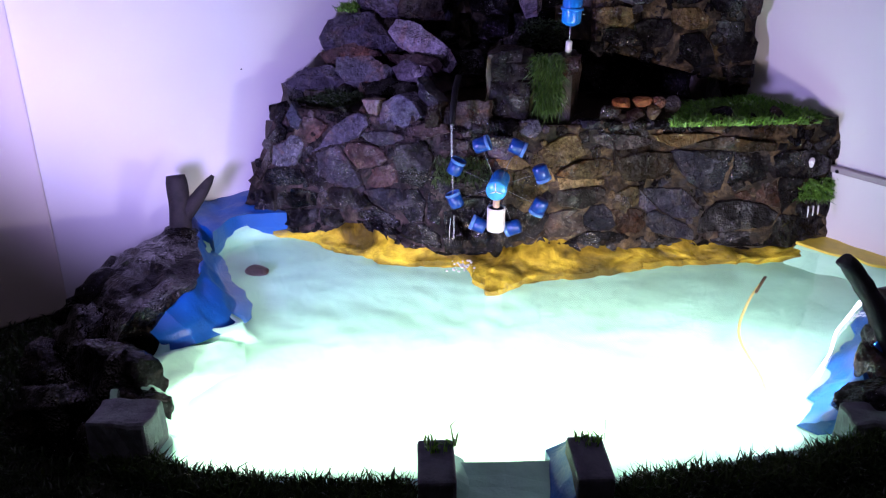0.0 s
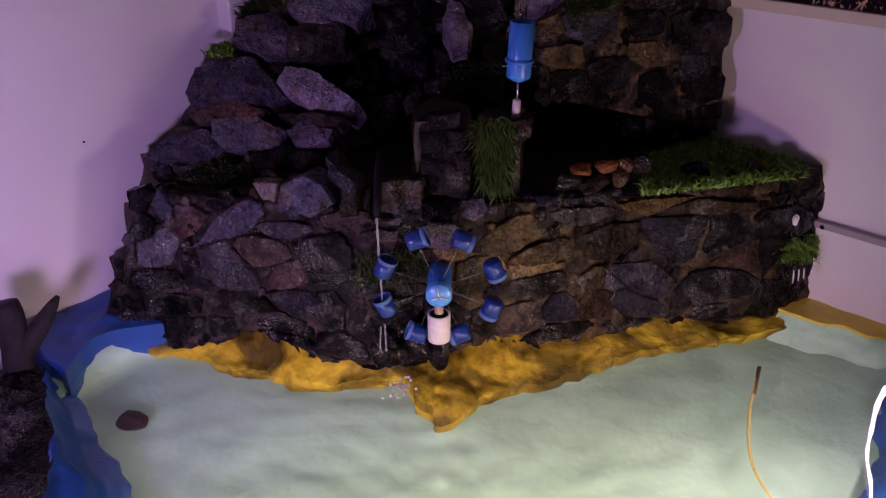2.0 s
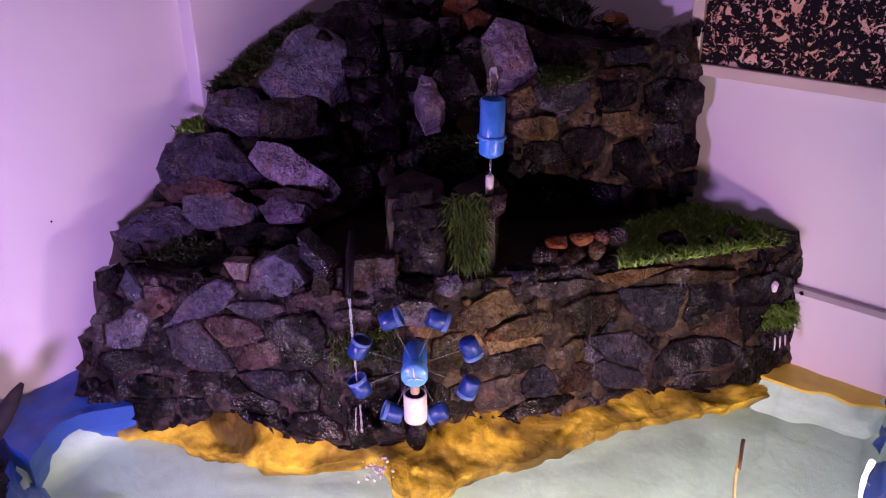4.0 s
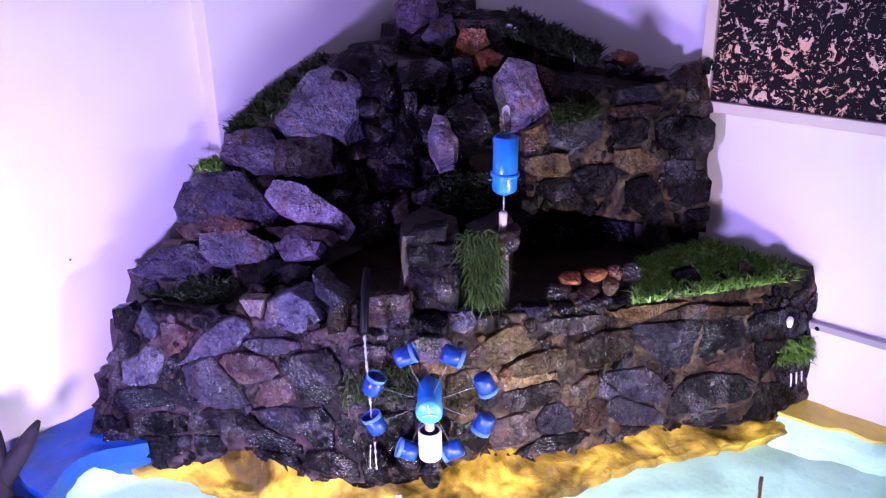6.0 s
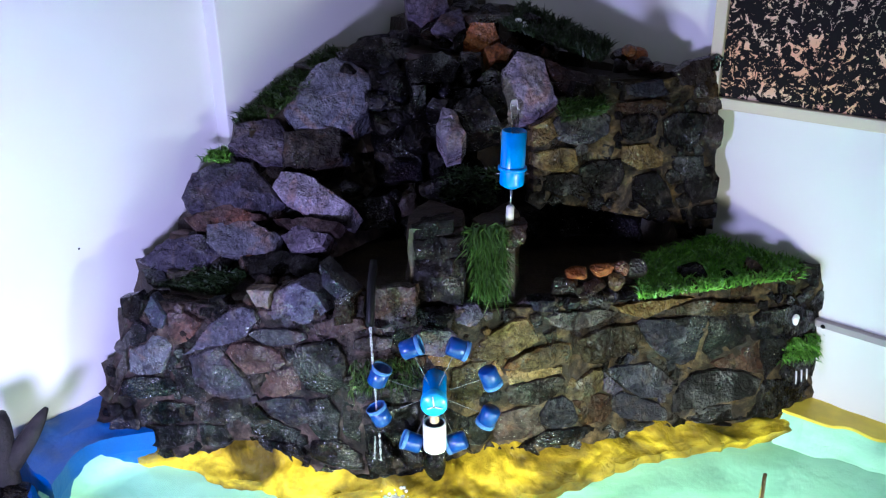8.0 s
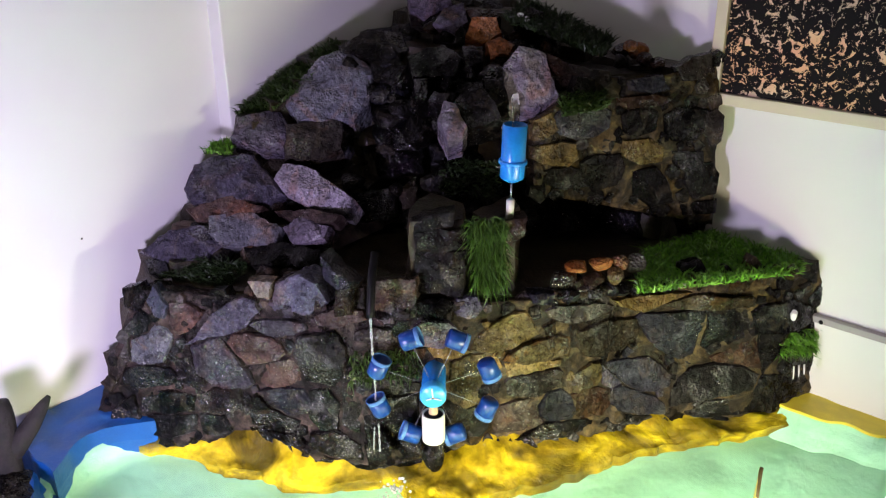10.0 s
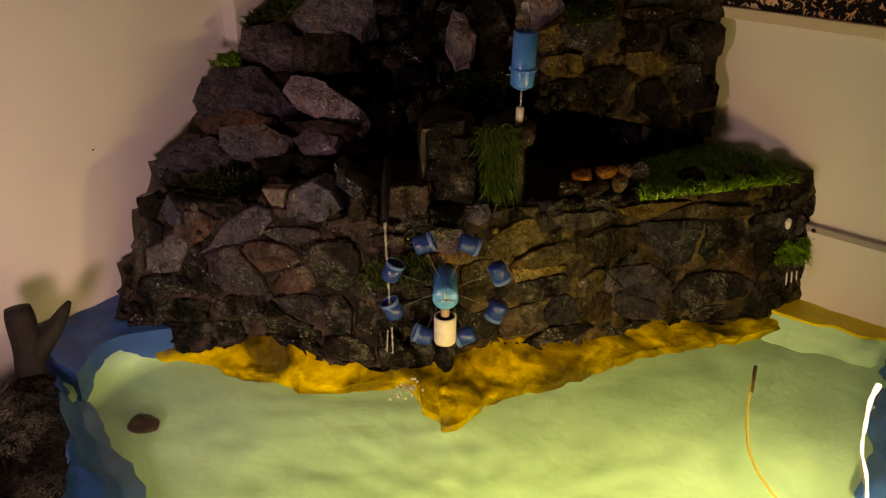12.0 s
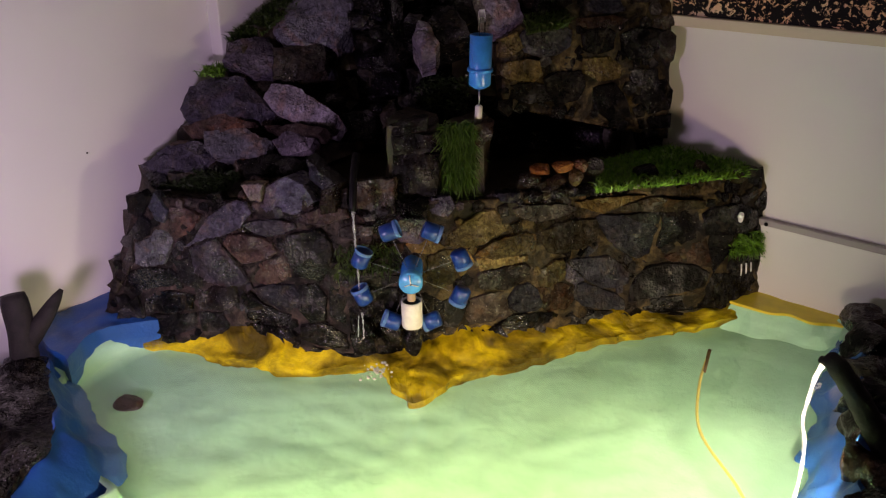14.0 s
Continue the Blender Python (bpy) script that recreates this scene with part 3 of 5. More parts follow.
# Niche core, black to paint in the shade under the upper block.
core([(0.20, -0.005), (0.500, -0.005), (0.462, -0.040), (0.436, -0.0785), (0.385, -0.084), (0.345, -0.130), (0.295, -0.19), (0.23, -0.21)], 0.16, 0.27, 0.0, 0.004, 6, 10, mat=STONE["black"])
core([(0.03, -0.02), (0.24, -0.02), (0.25, -0.10), (0.16, -0.17), (0.05, -0.17)], 0.38, 0.455, 0.03, 0.006, 4, 7)
core([(0.285, -0.33), (0.345, -0.33), (0.385, -0.375), (0.345, -0.43), (0.31, -0.40)], 0.15, 0.268, 0.004, 0.004, 5, 8)
core([(0.35, -0.25), (0.39, -0.28), (0.420, -0.330), (0.400, -0.352), (0.36, -0.34)], 0.15, 0.262, 0.006, 0.004, 5, 9)
RIDGE_W = ((-0.43, 0.33), (-0.40, 0.348), (-0.36, 0.370), (-0.32, 0.392), (-0.27, 0.410), (-0.21, 0.416), (-0.14, 0.425), (-0.09, 0.470), (0.0, 0.478))
for k, ((ya, za), (yb, zb)) in enumerate(zip(RIDGE_W[:-1], RIDGE_W[1:])):
    core([(0.017, ya), (0.075, ya - 0.005), (0.085, yb), (0.017, yb)], 0.15, (za + zb) / 2, 0.006, 0.006, 6, 30 + k)
RIDGE_N = ((0.05, 0.478), (0.11, 0.468), (0.17, 0.455), (0.23, 0.440), (0.28, 0.42), (0.33, 0.408), (0.40, 0.402), (0.468, 0.402))
for k, ((xa, za), (xb, zb)) in enumerate(zip(RIDGE_N[:-1], RIDGE_N[1:])):
    core([(xa, -0.075), (xb, -0.07), (xb, -0.002), (xa, -0.002)], 0.15, (za + zb) / 2, 0.006, 0.006, 6, 40 + k)


def fill(quad, count, low, high, tints, seed):
    """Small rubble pressed into the mortar over a four-cornered patch."""
    rnd = random.Random(seed)
    a, b, c, d = (Vector(q) for q in quad)
    for k in range(count):
        s, t = rnd.random(), rnd.random()
        p = a.lerp(b, s).lerp(d.lerp(c, s), t)
        r = rnd.uniform(low, high)
        part("stone", boulder_mesh(p.x, p.y, p.z, r, r * rnd.uniform(0.6, 1), r * rnd.uniform(0.5, 0.8), rnd.uniform(0, 360), seed + k * 0.37, 8, 2), STONE[rnd.choice(tints)], rockery)


fill(((0.03, -0.555, 0.165), (0.20, -0.485, 0.165), (0.18, -0.355, 0.27), (0.04, -0.43, 0.285)), 46, 0.014, 0.03, ("grey", "dark", "rust", "dark"), 5)
fill(((0.05, -0.42, 0.285), (0.18, -0.35, 0.27), (0.18, -0.24, 0.40), (0.07, -0.29, 0.42)), 26, 0.014, 0.03, ("dark", "slate", "dark"), 6)
fill(((0.16, -0.20, 0.44), (0.30, -0.19, 0.40), (0.30, -0.05, 0.42), (0.08, -0.08, 0.45)), 22, 0.014, 0.028, ("dark", "rust", "black"), 7)
# Recess rubble, coloured black to deepen the shade in there.
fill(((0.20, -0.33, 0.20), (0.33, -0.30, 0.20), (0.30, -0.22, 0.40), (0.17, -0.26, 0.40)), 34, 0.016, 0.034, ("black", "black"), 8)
fill(((0.03, -0.40, 0.335), (0.09, -0.36, 0.36), (0.10, -0.12, 0.43), (0.03, -0.14, 0.43)), 26, 0.014, 0.028, ("dark", "slate", "black"), 13)
fill(((0.04, -0.12, 0.455), (0.20, -0.10, 0.44), (0.20, -0.02, 0.46), (0.04, -0.03, 0.475)), 16, 0.016, 0.028, ("dark", "black", "rust"), 14)
fill(((0.405, -0.392, 0.174), (0.645, -0.045, 0.172), (0.640, -0.035, 0.172), (0.398, -0.382, 0.174)), 40, 0.008, 0.015, ("dark", "moss", "grey", "dark"), 15)
fill(((0.34, -0.475, 0.168), (0.40, -0.40, 0.172), (0.385, -0.385, 0.176), (0.32, -0.455, 0.172)), 12, 0.010, 0.016, ("dark", "grey"), 16)
fill(((0.19, -0.552, 0.172), (0.30, -0.50, 0.174), (0.28, -0.44, 0.180), (0.17, -0.50, 0.180)), 16, 0.012, 0.020, ("dark", "grey", "rust"), 17)
# Masonry faces: flush stones in a mortar bed, laid out in millimetres along a face and up it.
LOW_LINE = spline([(0.664, -0.002, 0), (0.652, -0.026, 0), (0.622, -0.078, 0), (0.560, -0.158, 0), (0.511, -0.230, 0), (0.472, -0.318, 0), (0.414, -0.392, 0), (0.352, -0.466, 0),
                   (0.300, -0.510, 0), (0.240, -0.542, 0), (0.180, -0.580, 0), (0.105, -0.628, 0), (0.055, -0.662, 0), (0.005, -0.690, 0)], 8)
LOW_RUN = [0.0]
for a, b in zip(LOW_LINE[:-1], LOW_LINE[1:]):
    LOW_RUN.append(LOW_RUN[-1] + (b - a).length)


def LOW_FACE(s, v):
    """The face of the lower tier, which leans back a little: a place and the way out of it."""
    k = max(1, min(len(LOW_RUN) - 1, next((i for i, r in enumerate(LOW_RUN) if r > s), len(LOW_RUN) - 1)))
    f = (s - LOW_RUN[k - 1]) / (LOW_RUN[k] - LOW_RUN[k - 1])
    p = LOW_LINE[k - 1].lerp(LOW_LINE[k], f)
    along = (LOW_LINE[min(k + 1, len(LOW_LINE) - 1)] - LOW_LINE[max(k - 2, 0)]).normalized()
    n = Vector((along.y, -along.x, 0))
    if n.x - n.y < 0:
        n = -n
    return p + n * (-0.13 * (v - 0.09)) + Vector((0, 0, v)), (n + Vector((0, 0, 0.13))).normalized()


UPPER_N = Vector((math.cos(radians(-34)) * math.cos(radians(8)), math.sin(radians(-34)) * math.cos(radians(8)), math.sin(radians(8))))
UPPER_SIDE = Vector((0, 0, 1)).cross(UPPER_N).normalized()
UPPER_UP = UPPER_N.cross(UPPER_SIDE)


def UPPER_FACE(s, v):
    """The upright face of the upper block."""
    return Vector((0.440, -0.130, 0.318)) + UPPER_SIDE * s + UPPER_UP * v, UPPER_N


def swell(p):
    """Slow unevenness that stones and mortar share."""
    return 0.006 * rough_at(p, 11, 41) + 0.003 * rough_at(p, 26, 42)


LAID = {}


def block(face, tint, proud, *corners):
    """A stone set flush in a face: a cornered outline, a split front of a few planes and a broken edge."""
    COUNT[0] += 1
    seed, rnd = COUNT[0] * 0.731, random.Random(COUNT[0])
    cu, cv = sum(c[0] for c in corners) / len(corners), sum(c[1] for c in corners) / len(corners)
    corners = tuple((u + 3.6 * (u - cu) / (math.hypot(u - cu, v - cv) + 1), v + 3.6 * (v - cv) / (math.hypot(u - cu, v - cv) + 1)) for u, v in corners)
    LAID.setdefault(face, []).append((corners, tint))
    outline = []
    for (ua, va), (ub, vb) in zip(corners, corners[1:] + corners[:1]):
        size = math.hypot(ub - ua, vb - va)
        steps = max(1, min(7, int(size / 5)))
        for k in range(steps):
            f, j = k / steps, (1.0 if k else 0.4)
            outline.append(((ua + (ub - ua) * f + j * rnd.uniform(-0.9, 0.9)) / 1000, (va + (vb - va) * f + j * rnd.uniform(-0.9, 0.9)) / 1000))
    mid = (sum(u for u, v in outline) / len(outline), sum(v for u, v in outline) / len(outline))
    span = max(math.hypot(u - mid[0], v - mid[1]) for u, v in outline)
    facets = [(rnd.uniform(-0.13, 0.13), rnd.uniform(-0.13, 0.13), rnd.uniform(0, 0.002)) for _ in range(3)]

    def at(u, v, drop):
        p, n = face(u, v)
        h = min(a * (u - mid[0]) + c * (v - mid[1]) + d for a, c, d in facets)
        h += swell(p) + 0.0026 * rough_at(p, 50, seed) + 0.0014 * rough_at(p, 130, seed) + 0.0008 * rough_at(p, 330, seed)
        return p + n * (max(-0.006, min(0.006, h)) + proud / 1000 + 0.0030 - drop)

    k = len(outline)
    front = [Vector((mid[0] + (u - mid[0]) * 0.94, mid[1] + (v - mid[1]) * 0.94)) for u, v in outline]
    gap = max(0.0042, span / 10)
    inside = []
    steps = int(span / gap) + 1
    for a in range(-steps, steps + 1):
        for c in range(-steps, steps + 1):
            inside.append(Vector((mid[0] + gap * (a + 0.5 * (c % 2)) + rnd.uniform(-0.25, 0.25) * gap, mid[1] + gap * 0.87 * c + rnd.uniform(-0.25, 0.25) * gap)))
    verts, _, faces, origin, _, _ = delaunay_2d_cdt(front + inside, [(i, (i + 1) % k) for i in range(k)], [], 1, 1e-5)
    bm = bmesh.new()
    made, first = [], {}
    for number, v in enumerate(verts):
        made.append(bm.verts.new(at(v.x, v.y, 0.0)))
        for o in origin[number]:
            if o < k:
                first[o] = made[-1]
    for f in faces:
        bm.faces.new([made[i] for i in f])
    rings = [[first[i] for i in range(k)]] if len(first) == k else []
    for drop in (0.0022, 0.009, 0.018):
        rings.append([bm.verts.new(at(u, v, drop)) for u, v in outline])
    for a, c in zip(rings[:-1], rings[1:]):
        for i in range(k):
            bm.faces.new((a[i], a[(i + 1) % k], c[(i + 1) % k], c[i]))
    bm.faces.new(rings[-1])
    return part("stone", creased(bm, 30), STONE[tint], rockery)


def clear_of(face, u, v):
    """How far a place on a face is from the nearest stone's edge, less than nothing inside one, and that stone's tint."""
    best, near = 1e9, "dark"
    for corners, tint in LAID[face]:
        inside, d = False, 1e9
        for (ua, va), (ub, vb) in zip(corners, corners[1:] + corners[:1]):
            if (va > v) != (vb > v) and u < (ub - ua) * (v - va) / (vb - va) + ua:
                inside = not inside
            w = (ub - ua) ** 2 + (vb - va) ** 2 + 1e-9
            f = max(0, min(1, ((u - ua) * (ub - ua) + (v - va) * (vb - va)) / w))
            d = min(d, math.hypot(u - ua - f * (ub - ua), v - va - f * (vb - va)))
        if inside:
            return -d, tint
        if d < best:
            best, near = d, tint
    return best, near


def chinks(face, tries, most, where, seed):
    """Small stones packed into the mortar where larger ones leave room."""
    rnd = random.Random(seed)
    made = 0
    for _ in range(tries):
        s, v = where(rnd.random(), rnd.random())
        room, tint = clear_of(face, s * 1000, v * 1000)
        if room < 3.2 or made >= most:
            continue
        made += 1
        r, turn, n = min(room - 0.5, 15), rnd.uniform(0, 6.3), rnd.choice((4, 5, 5, 6))
        ring = [(turn + 6.283 * (k + rnd.uniform(-0.25, 0.25)) / n, r * rnd.uniform(0.85, 1.15)) for k in range(n)]
        block(face, rnd.choice((tint, "dark", "dark", tint)), rnd.choice((-2, -1, 0)), *[(s * 1000 + q * math.cos(a), v * 1000 + q * math.sin(a)) for a, q in ring])


def mortar_bed(face, where, cols, rows, mat, seed, lip=0.05):
    """The trowelled mortar between the stones of a face, folded back over the top and both ends."""
    bm = bmesh.new()
    grid = []
    for r in range(-2, rows + 5):
        line = []
        for c in range(-4, cols + 5):
            s, v = where(max(0, min(1, c / cols)), max(0, min(1, r / rows)))
            p, n = face(s, v)
            h = swell(p) + 0.0040 * rough_at(p, 38, seed) + 0.0024 * rough_at(p, 95, seed) + 0.0012 * rough_at(p, 240, seed) - 0.0004
            h = max(-0.009, min(0.005, h))
            back = max(lip * max(0, r - rows) / 4, 0.02 * max(0, -r) / 2, 0.03 * max(0, -c, c - cols) / 4)
            line.append(bm.verts.new(p + n * (h - back) - Vector((0, 0, 0.004 * (r > rows)))))
        grid.append(line)
    for a, b in zip(grid[:-1], grid[1:]):
        for q in range(len(a) - 1):
            bm.faces.new((a[q], a[q + 1], b[q + 1], b[q]))
    return part("mortar_bed", bm, mat, rockery, "brown trowelled mortar between the stones")


def low_area(f, g):
    v = -0.03 + 0.206 * g
    return (0.945 - 0.40 * max(v, 0)) * f, v


def upper_area(f, g):
    s = -0.126 + 0.250 * f
    top = 0.030 + 0.050 * min(1, (s + 0.126) / 0.07) + 0.022 * max(0, (s - 0.05) / 0.07)
    return s, (-0.055 - 0.064 * f) * (1 - g) + top * g


mortar_bed(LOW_FACE, lambda f, g: low_area(0.56 * f, g), 105, 42, BED_MORTAR, 51)
mortar_bed(LOW_FACE, lambda f, g: low_area(0.56 + 0.44 * f, g), 85, 42, WET_MORTAR, 51)
mortar_bed(UPPER_FACE, upper_area, 52, 34, BED_MORTAR, 52, 0.06)
block(LOW_FACE, "black", 3, (100, 120), (86, 128), (46, 128), (13, 114), (10, 96), (44, 90), (91, 92))
block(LOW_FACE, "dark", 0, (160, 127), (102, 124), (92, 90), (125, 84), (151, 69), (164, 82), (158, 104))
block(LOW_FACE, "slate", 2, (256, 126), (247, 131), (214, 126), (178, 113), (168, 106), (174, 91), (178, 72), (196, 68), (222, 84), (237, 101))
block(LOW_FACE, "dark", 0, (88, 87), (52, 87), (63, 55), (79, 36), (87, 59))
block(LOW_FACE, "rust", 0, (150, 62), (116, 77), (94, 84), (86, 43), (115, 54), (144, 57))
block(LOW_FACE, "dark", 2, (193, 40), (178, 50), (149, 52), (115, 49), (87, 35), (94, 17), (120, 14), (162, 10), (203, 6), (202, 25))
block(LOW_FACE, "dark", 0, (201, -1), (162, 4), (119, 8), (100, 9), (97, -15), (141, -17), (164, -20), (185, -8))
block(LOW_FACE, "black", 1, (95, 11), (88, 19), (79, 31), (48, 26), (38, 39), (6, 20), (5, -3), (36, -6), (63, -14), (93, -16))
block(LOW_FACE, "dark", 0, (46, 50), (8, 57), (4, 43), (6, 25), (36, 41))
block(LOW_FACE, "ochre", 5, (284, 155), (240, 154), (203, 155), (187, 153), (222, 145), (247, 137), (277, 147))
block(LOW_FACE, "moss", 4, (217, 141), (177, 150), (107, 142), (106, 131), (161, 132), (203, 134))
block(LOW_FACE, "black", 1, (217, 129), (166, 130), (169, 114), (190, 118))
block(LOW_FACE, "grey", 2, (379, 159), (363, 163), (316, 156), (285, 147), (294, 140), (316, 139), (349, 141), (375, 150))
block(LOW_FACE, "moss", 3, (338, 123), (321, 127), (297, 129), (259, 127), (254, 113), (259, 99), (285, 94), (316, 92), (328, 96), (336, 110))
block(LOW_FACE, "moss", 3, (392, 124), (368, 126), (352, 123), (350, 114), (355, 102), (376, 100), (408, 99), (430, 104), (426, 110), (411, 118))
block(LOW_FACE, "olive", 4, (459, 137), (441, 149), (424, 159), (409, 161), (402, 149), (394, 134), (411, 128), (424, 120), (447, 117), (469, 122), (466, 133))
block(LOW_FACE, "olive", 2, (430, 99), (397, 97), (363, 95), (365, 88), (394, 88), (424, 82), (430, 88))
block(LOW_FACE, "rust", 0, (427, 78), (394, 83), (367, 84), (360, 78), (371, 63), (394, 56), (424, 59), (433, 68))
block(LOW_FACE, "olive", 2, (349, 63), (339, 73), (322, 80), (311, 79), (305, 59), (312, 51), (335, 51), (345, 53))
block(LOW_FACE, "slate", 2, (296, 74), (277, 74), (237, 70), (222, 60), (209, 47), (210, 32), (229, 29), (252, 34), (271, 48), (287, 61))
block(LOW_FACE, "slate", 1, (285, 37), (271, 38), (252, 28), (226, 17), (215, 6), (213, -6), (243, 1), (276, 9), (286, 19))
block(LOW_FACE, "rust", 0, (349, 49), (331, 45), (309, 45), (293, 37), (291, 18), (304, 11), (332, 14), (344, 23), (342, 37))
block(LOW_FACE, "slate", 1, (389, 41), (379, 56), (364, 57), (354, 48), (348, 29), (357, 22), (377, 24), (387, 30))
block(LOW_FACE, "grey", 0, (440, 43), (414, 49), (394, 51), (396, 32), (386, 20), (415, 13), (440, 10), (447, 26))
block(LOW_FACE, "dark", 0, (382, 18), (352, 15), (312, 3), (328, -2), (359, 0), (387, -1), (406, 6))
block(LOW_FACE, "dark", 0, (302, 2), (280, 3), (235, -6), (214, -12), (235, -10), (272, -10), (289, -15), (318, -7))
block(LOW_FACE, "dark", 0, (475, 45), (450, 53), (443, 40), (454, 19), (463, 10), (475, 15))
block(LOW_FACE, "purple", 0, (301, 72), (289, 56), (275, 44), (288, 41), (300, 50))
block(LOW_FACE, "purple", 4, (534, 153), (525, 159), (499, 156), (491, 148), (495, 136), (506, 128), (526, 131), (534, 140))
block(LOW_FACE, "grey", 1, (559, 107), (540, 113), (521, 114), (525, 91), (547, 86), (565, 89))
block(LOW_FACE, "olive", 2, (493, 106), (474, 113), (456, 111), (459, 87), (463, 71), (485, 67), (495, 74))
block(LOW_FACE, "grey", 3, (602, 148), (584, 152), (565, 150), (565, 140), (591, 138), (603, 140))
block(LOW_FACE, "rust", 0, (557, 130), (536, 125), (526, 127), (529, 116), (549, 115), (559, 118))
block(LOW_FACE, "olive", 0, (520, 125), (493, 131), (473, 118), (489, 112), (513, 115))
# Black block, shade of the hollow behind the wheel given as colour.
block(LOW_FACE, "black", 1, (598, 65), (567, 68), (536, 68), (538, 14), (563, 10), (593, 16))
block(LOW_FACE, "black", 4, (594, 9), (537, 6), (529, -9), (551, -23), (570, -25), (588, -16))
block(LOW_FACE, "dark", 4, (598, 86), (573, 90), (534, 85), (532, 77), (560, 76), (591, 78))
# Black again for the shaded hollow, on the wheel's other side.
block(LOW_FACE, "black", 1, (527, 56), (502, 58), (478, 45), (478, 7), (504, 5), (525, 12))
block(LOW_FACE, "purple", 5, (800, 124), (779, 150), (757, 168), (739, 176), (726, 174), (722, 162), (734, 148), (744, 140), (762, 133), (783, 127), (806, 115), (815, 112))
block(LOW_FACE, "slate", 3, (806, 100), (808, 107), (788, 116), (771, 125), (766, 116), (752, 100), (739, 85), (732, 73), (740, 67), (760, 65), (783, 68), (800, 79))
block(LOW_FACE, "pink", 2, (760, 119), (751, 130), (735, 132), (715, 128), (699, 124), (693, 112), (703, 104), (723, 99), (737, 96), (748, 107))
block(LOW_FACE, "slate", 3, (733, 146), (713, 152), (689, 154), (667, 153), (663, 147), (680, 139), (701, 135), (719, 138))
block(LOW_FACE, "dark", 2, (676, 115), (671, 135), (651, 141), (630, 146), (619, 131), (616, 115), (623, 94), (633, 80), (653, 84), (665, 83), (669, 98))
block(LOW_FACE, "pink", 0, (725, 91), (702, 98), (686, 105), (678, 97), (676, 80), (696, 71), (716, 69), (726, 75))
block(LOW_FACE, "blue", 2, (857, 164), (850, 180), (843, 170), (836, 160), (840, 146), (849, 150))
block(LOW_FACE, "blue", 2, (884, 87), (879, 114), (861, 120), (851, 134), (838, 128), (834, 116), (845, 91), (869, 85))
block(LOW_FACE, "dark", 1, (891, 75), (870, 80), (839, 80), (829, 71), (841, 58), (876, 52), (903, 53))
block(LOW_FACE, "pink", 0, (829, 163), (810, 161), (791, 155), (809, 132), (826, 125), (831, 140))
block(LOW_FACE, "dark", 0, (832, 89), (811, 94), (802, 74), (789, 67), (806, 59), (822, 66))
block(LOW_FACE, "dark", 2, (802, 46), (782, 57), (751, 61), (748, 40), (769, 31), (796, 31))
block(LOW_FACE, "dark", 1, (738, 40), (728, 55), (711, 38), (690, 30), (677, 28), (681, 14), (713, 14), (736, 17))
block(LOW_FACE, "slate", 2, (723, 61), (696, 67), (672, 68), (661, 57), (666, 40), (689, 37), (710, 46))
block(LOW_FACE, "dark", 3, (661, 67), (639, 73), (627, 57), (628, 30), (646, 25), (659, 39))
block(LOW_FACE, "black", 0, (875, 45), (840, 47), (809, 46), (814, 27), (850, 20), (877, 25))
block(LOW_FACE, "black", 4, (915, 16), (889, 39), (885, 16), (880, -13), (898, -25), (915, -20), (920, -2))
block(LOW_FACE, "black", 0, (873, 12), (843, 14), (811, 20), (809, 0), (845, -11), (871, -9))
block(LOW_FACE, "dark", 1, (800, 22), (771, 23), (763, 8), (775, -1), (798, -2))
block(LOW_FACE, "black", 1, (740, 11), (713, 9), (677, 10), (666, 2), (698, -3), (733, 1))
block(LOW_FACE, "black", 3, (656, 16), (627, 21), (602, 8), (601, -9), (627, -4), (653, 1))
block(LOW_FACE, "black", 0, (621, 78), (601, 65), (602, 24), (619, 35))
block(LOW_FACE, "grey", 2, (907, 59), (900, 85), (887, 113), (889, 87), (895, 79))
block(LOW_FACE, "dark", 2, (888, 126), (871, 149), (861, 141), (863, 128), (876, 122))
block(LOW_FACE, "pink", 4, (649, 166), (623, 174), (597, 173), (592, 164), (623, 157), (643, 157))
block(UPPER_FACE, "slate", 2, (-93, 41), (-77, 46), (-40, 46), (-28, 39), (-30, 20), (-47, 12), (-69, 10), (-90, 16), (-100, 29))
block(UPPER_FACE, "olive", 1, (-123, 32), (-104, 40), (-97, 21), (-113, 13), (-125, 12))
block(UPPER_FACE, "olive", 2, (-124, 1), (-92, 4), (-75, 1), (-71, -16), (-84, -24), (-114, -18), (-125, -12))
block(UPPER_FACE, "dark", 1, (-116, -28), (-84, -27), (-56, -36), (-56, -52), (-92, -50), (-115, -43))
block(UPPER_FACE, "dark", 2, (-63, -24), (-47, -16), (-14, -15), (-10, -35), (-18, -51), (-49, -55), (-60, -41))
block(UPPER_FACE, "dark", 1, (-8, 34), (21, 42), (38, 35), (35, 13), (10, 8), (-6, 15))
block(UPPER_FACE, "olive", 1, (-7, 1), (30, 0), (47, -11), (44, -27), (15, -28), (-7, -17))
block(UPPER_FACE, "dark", 2, (50, 28), (68, 36), (105, 33), (102, 11), (94, -2), (62, -2), (53, 10))
block(UPPER_FACE, "grey", 4, (104, 28), (118, 32), (126, 23), (126, -5), (116, -12), (103, 7))
block(UPPER_FACE, "dark", 0, (61, -17), (101, -20), (104, -35), (82, -41), (67, -33))
block(UPPER_FACE, "black", 1, (5, -38), (38, -37), (53, -55), (62, -80), (32, -84), (9, -66))
block(UPPER_FACE, "black", 1, (84, -40), (117, -36), (126, -51), (122, -74), (93, -78), (82, -61))
block(UPPER_FACE, "black", 0, (77, -87), (123, -84), (124, -102), (82, -101))
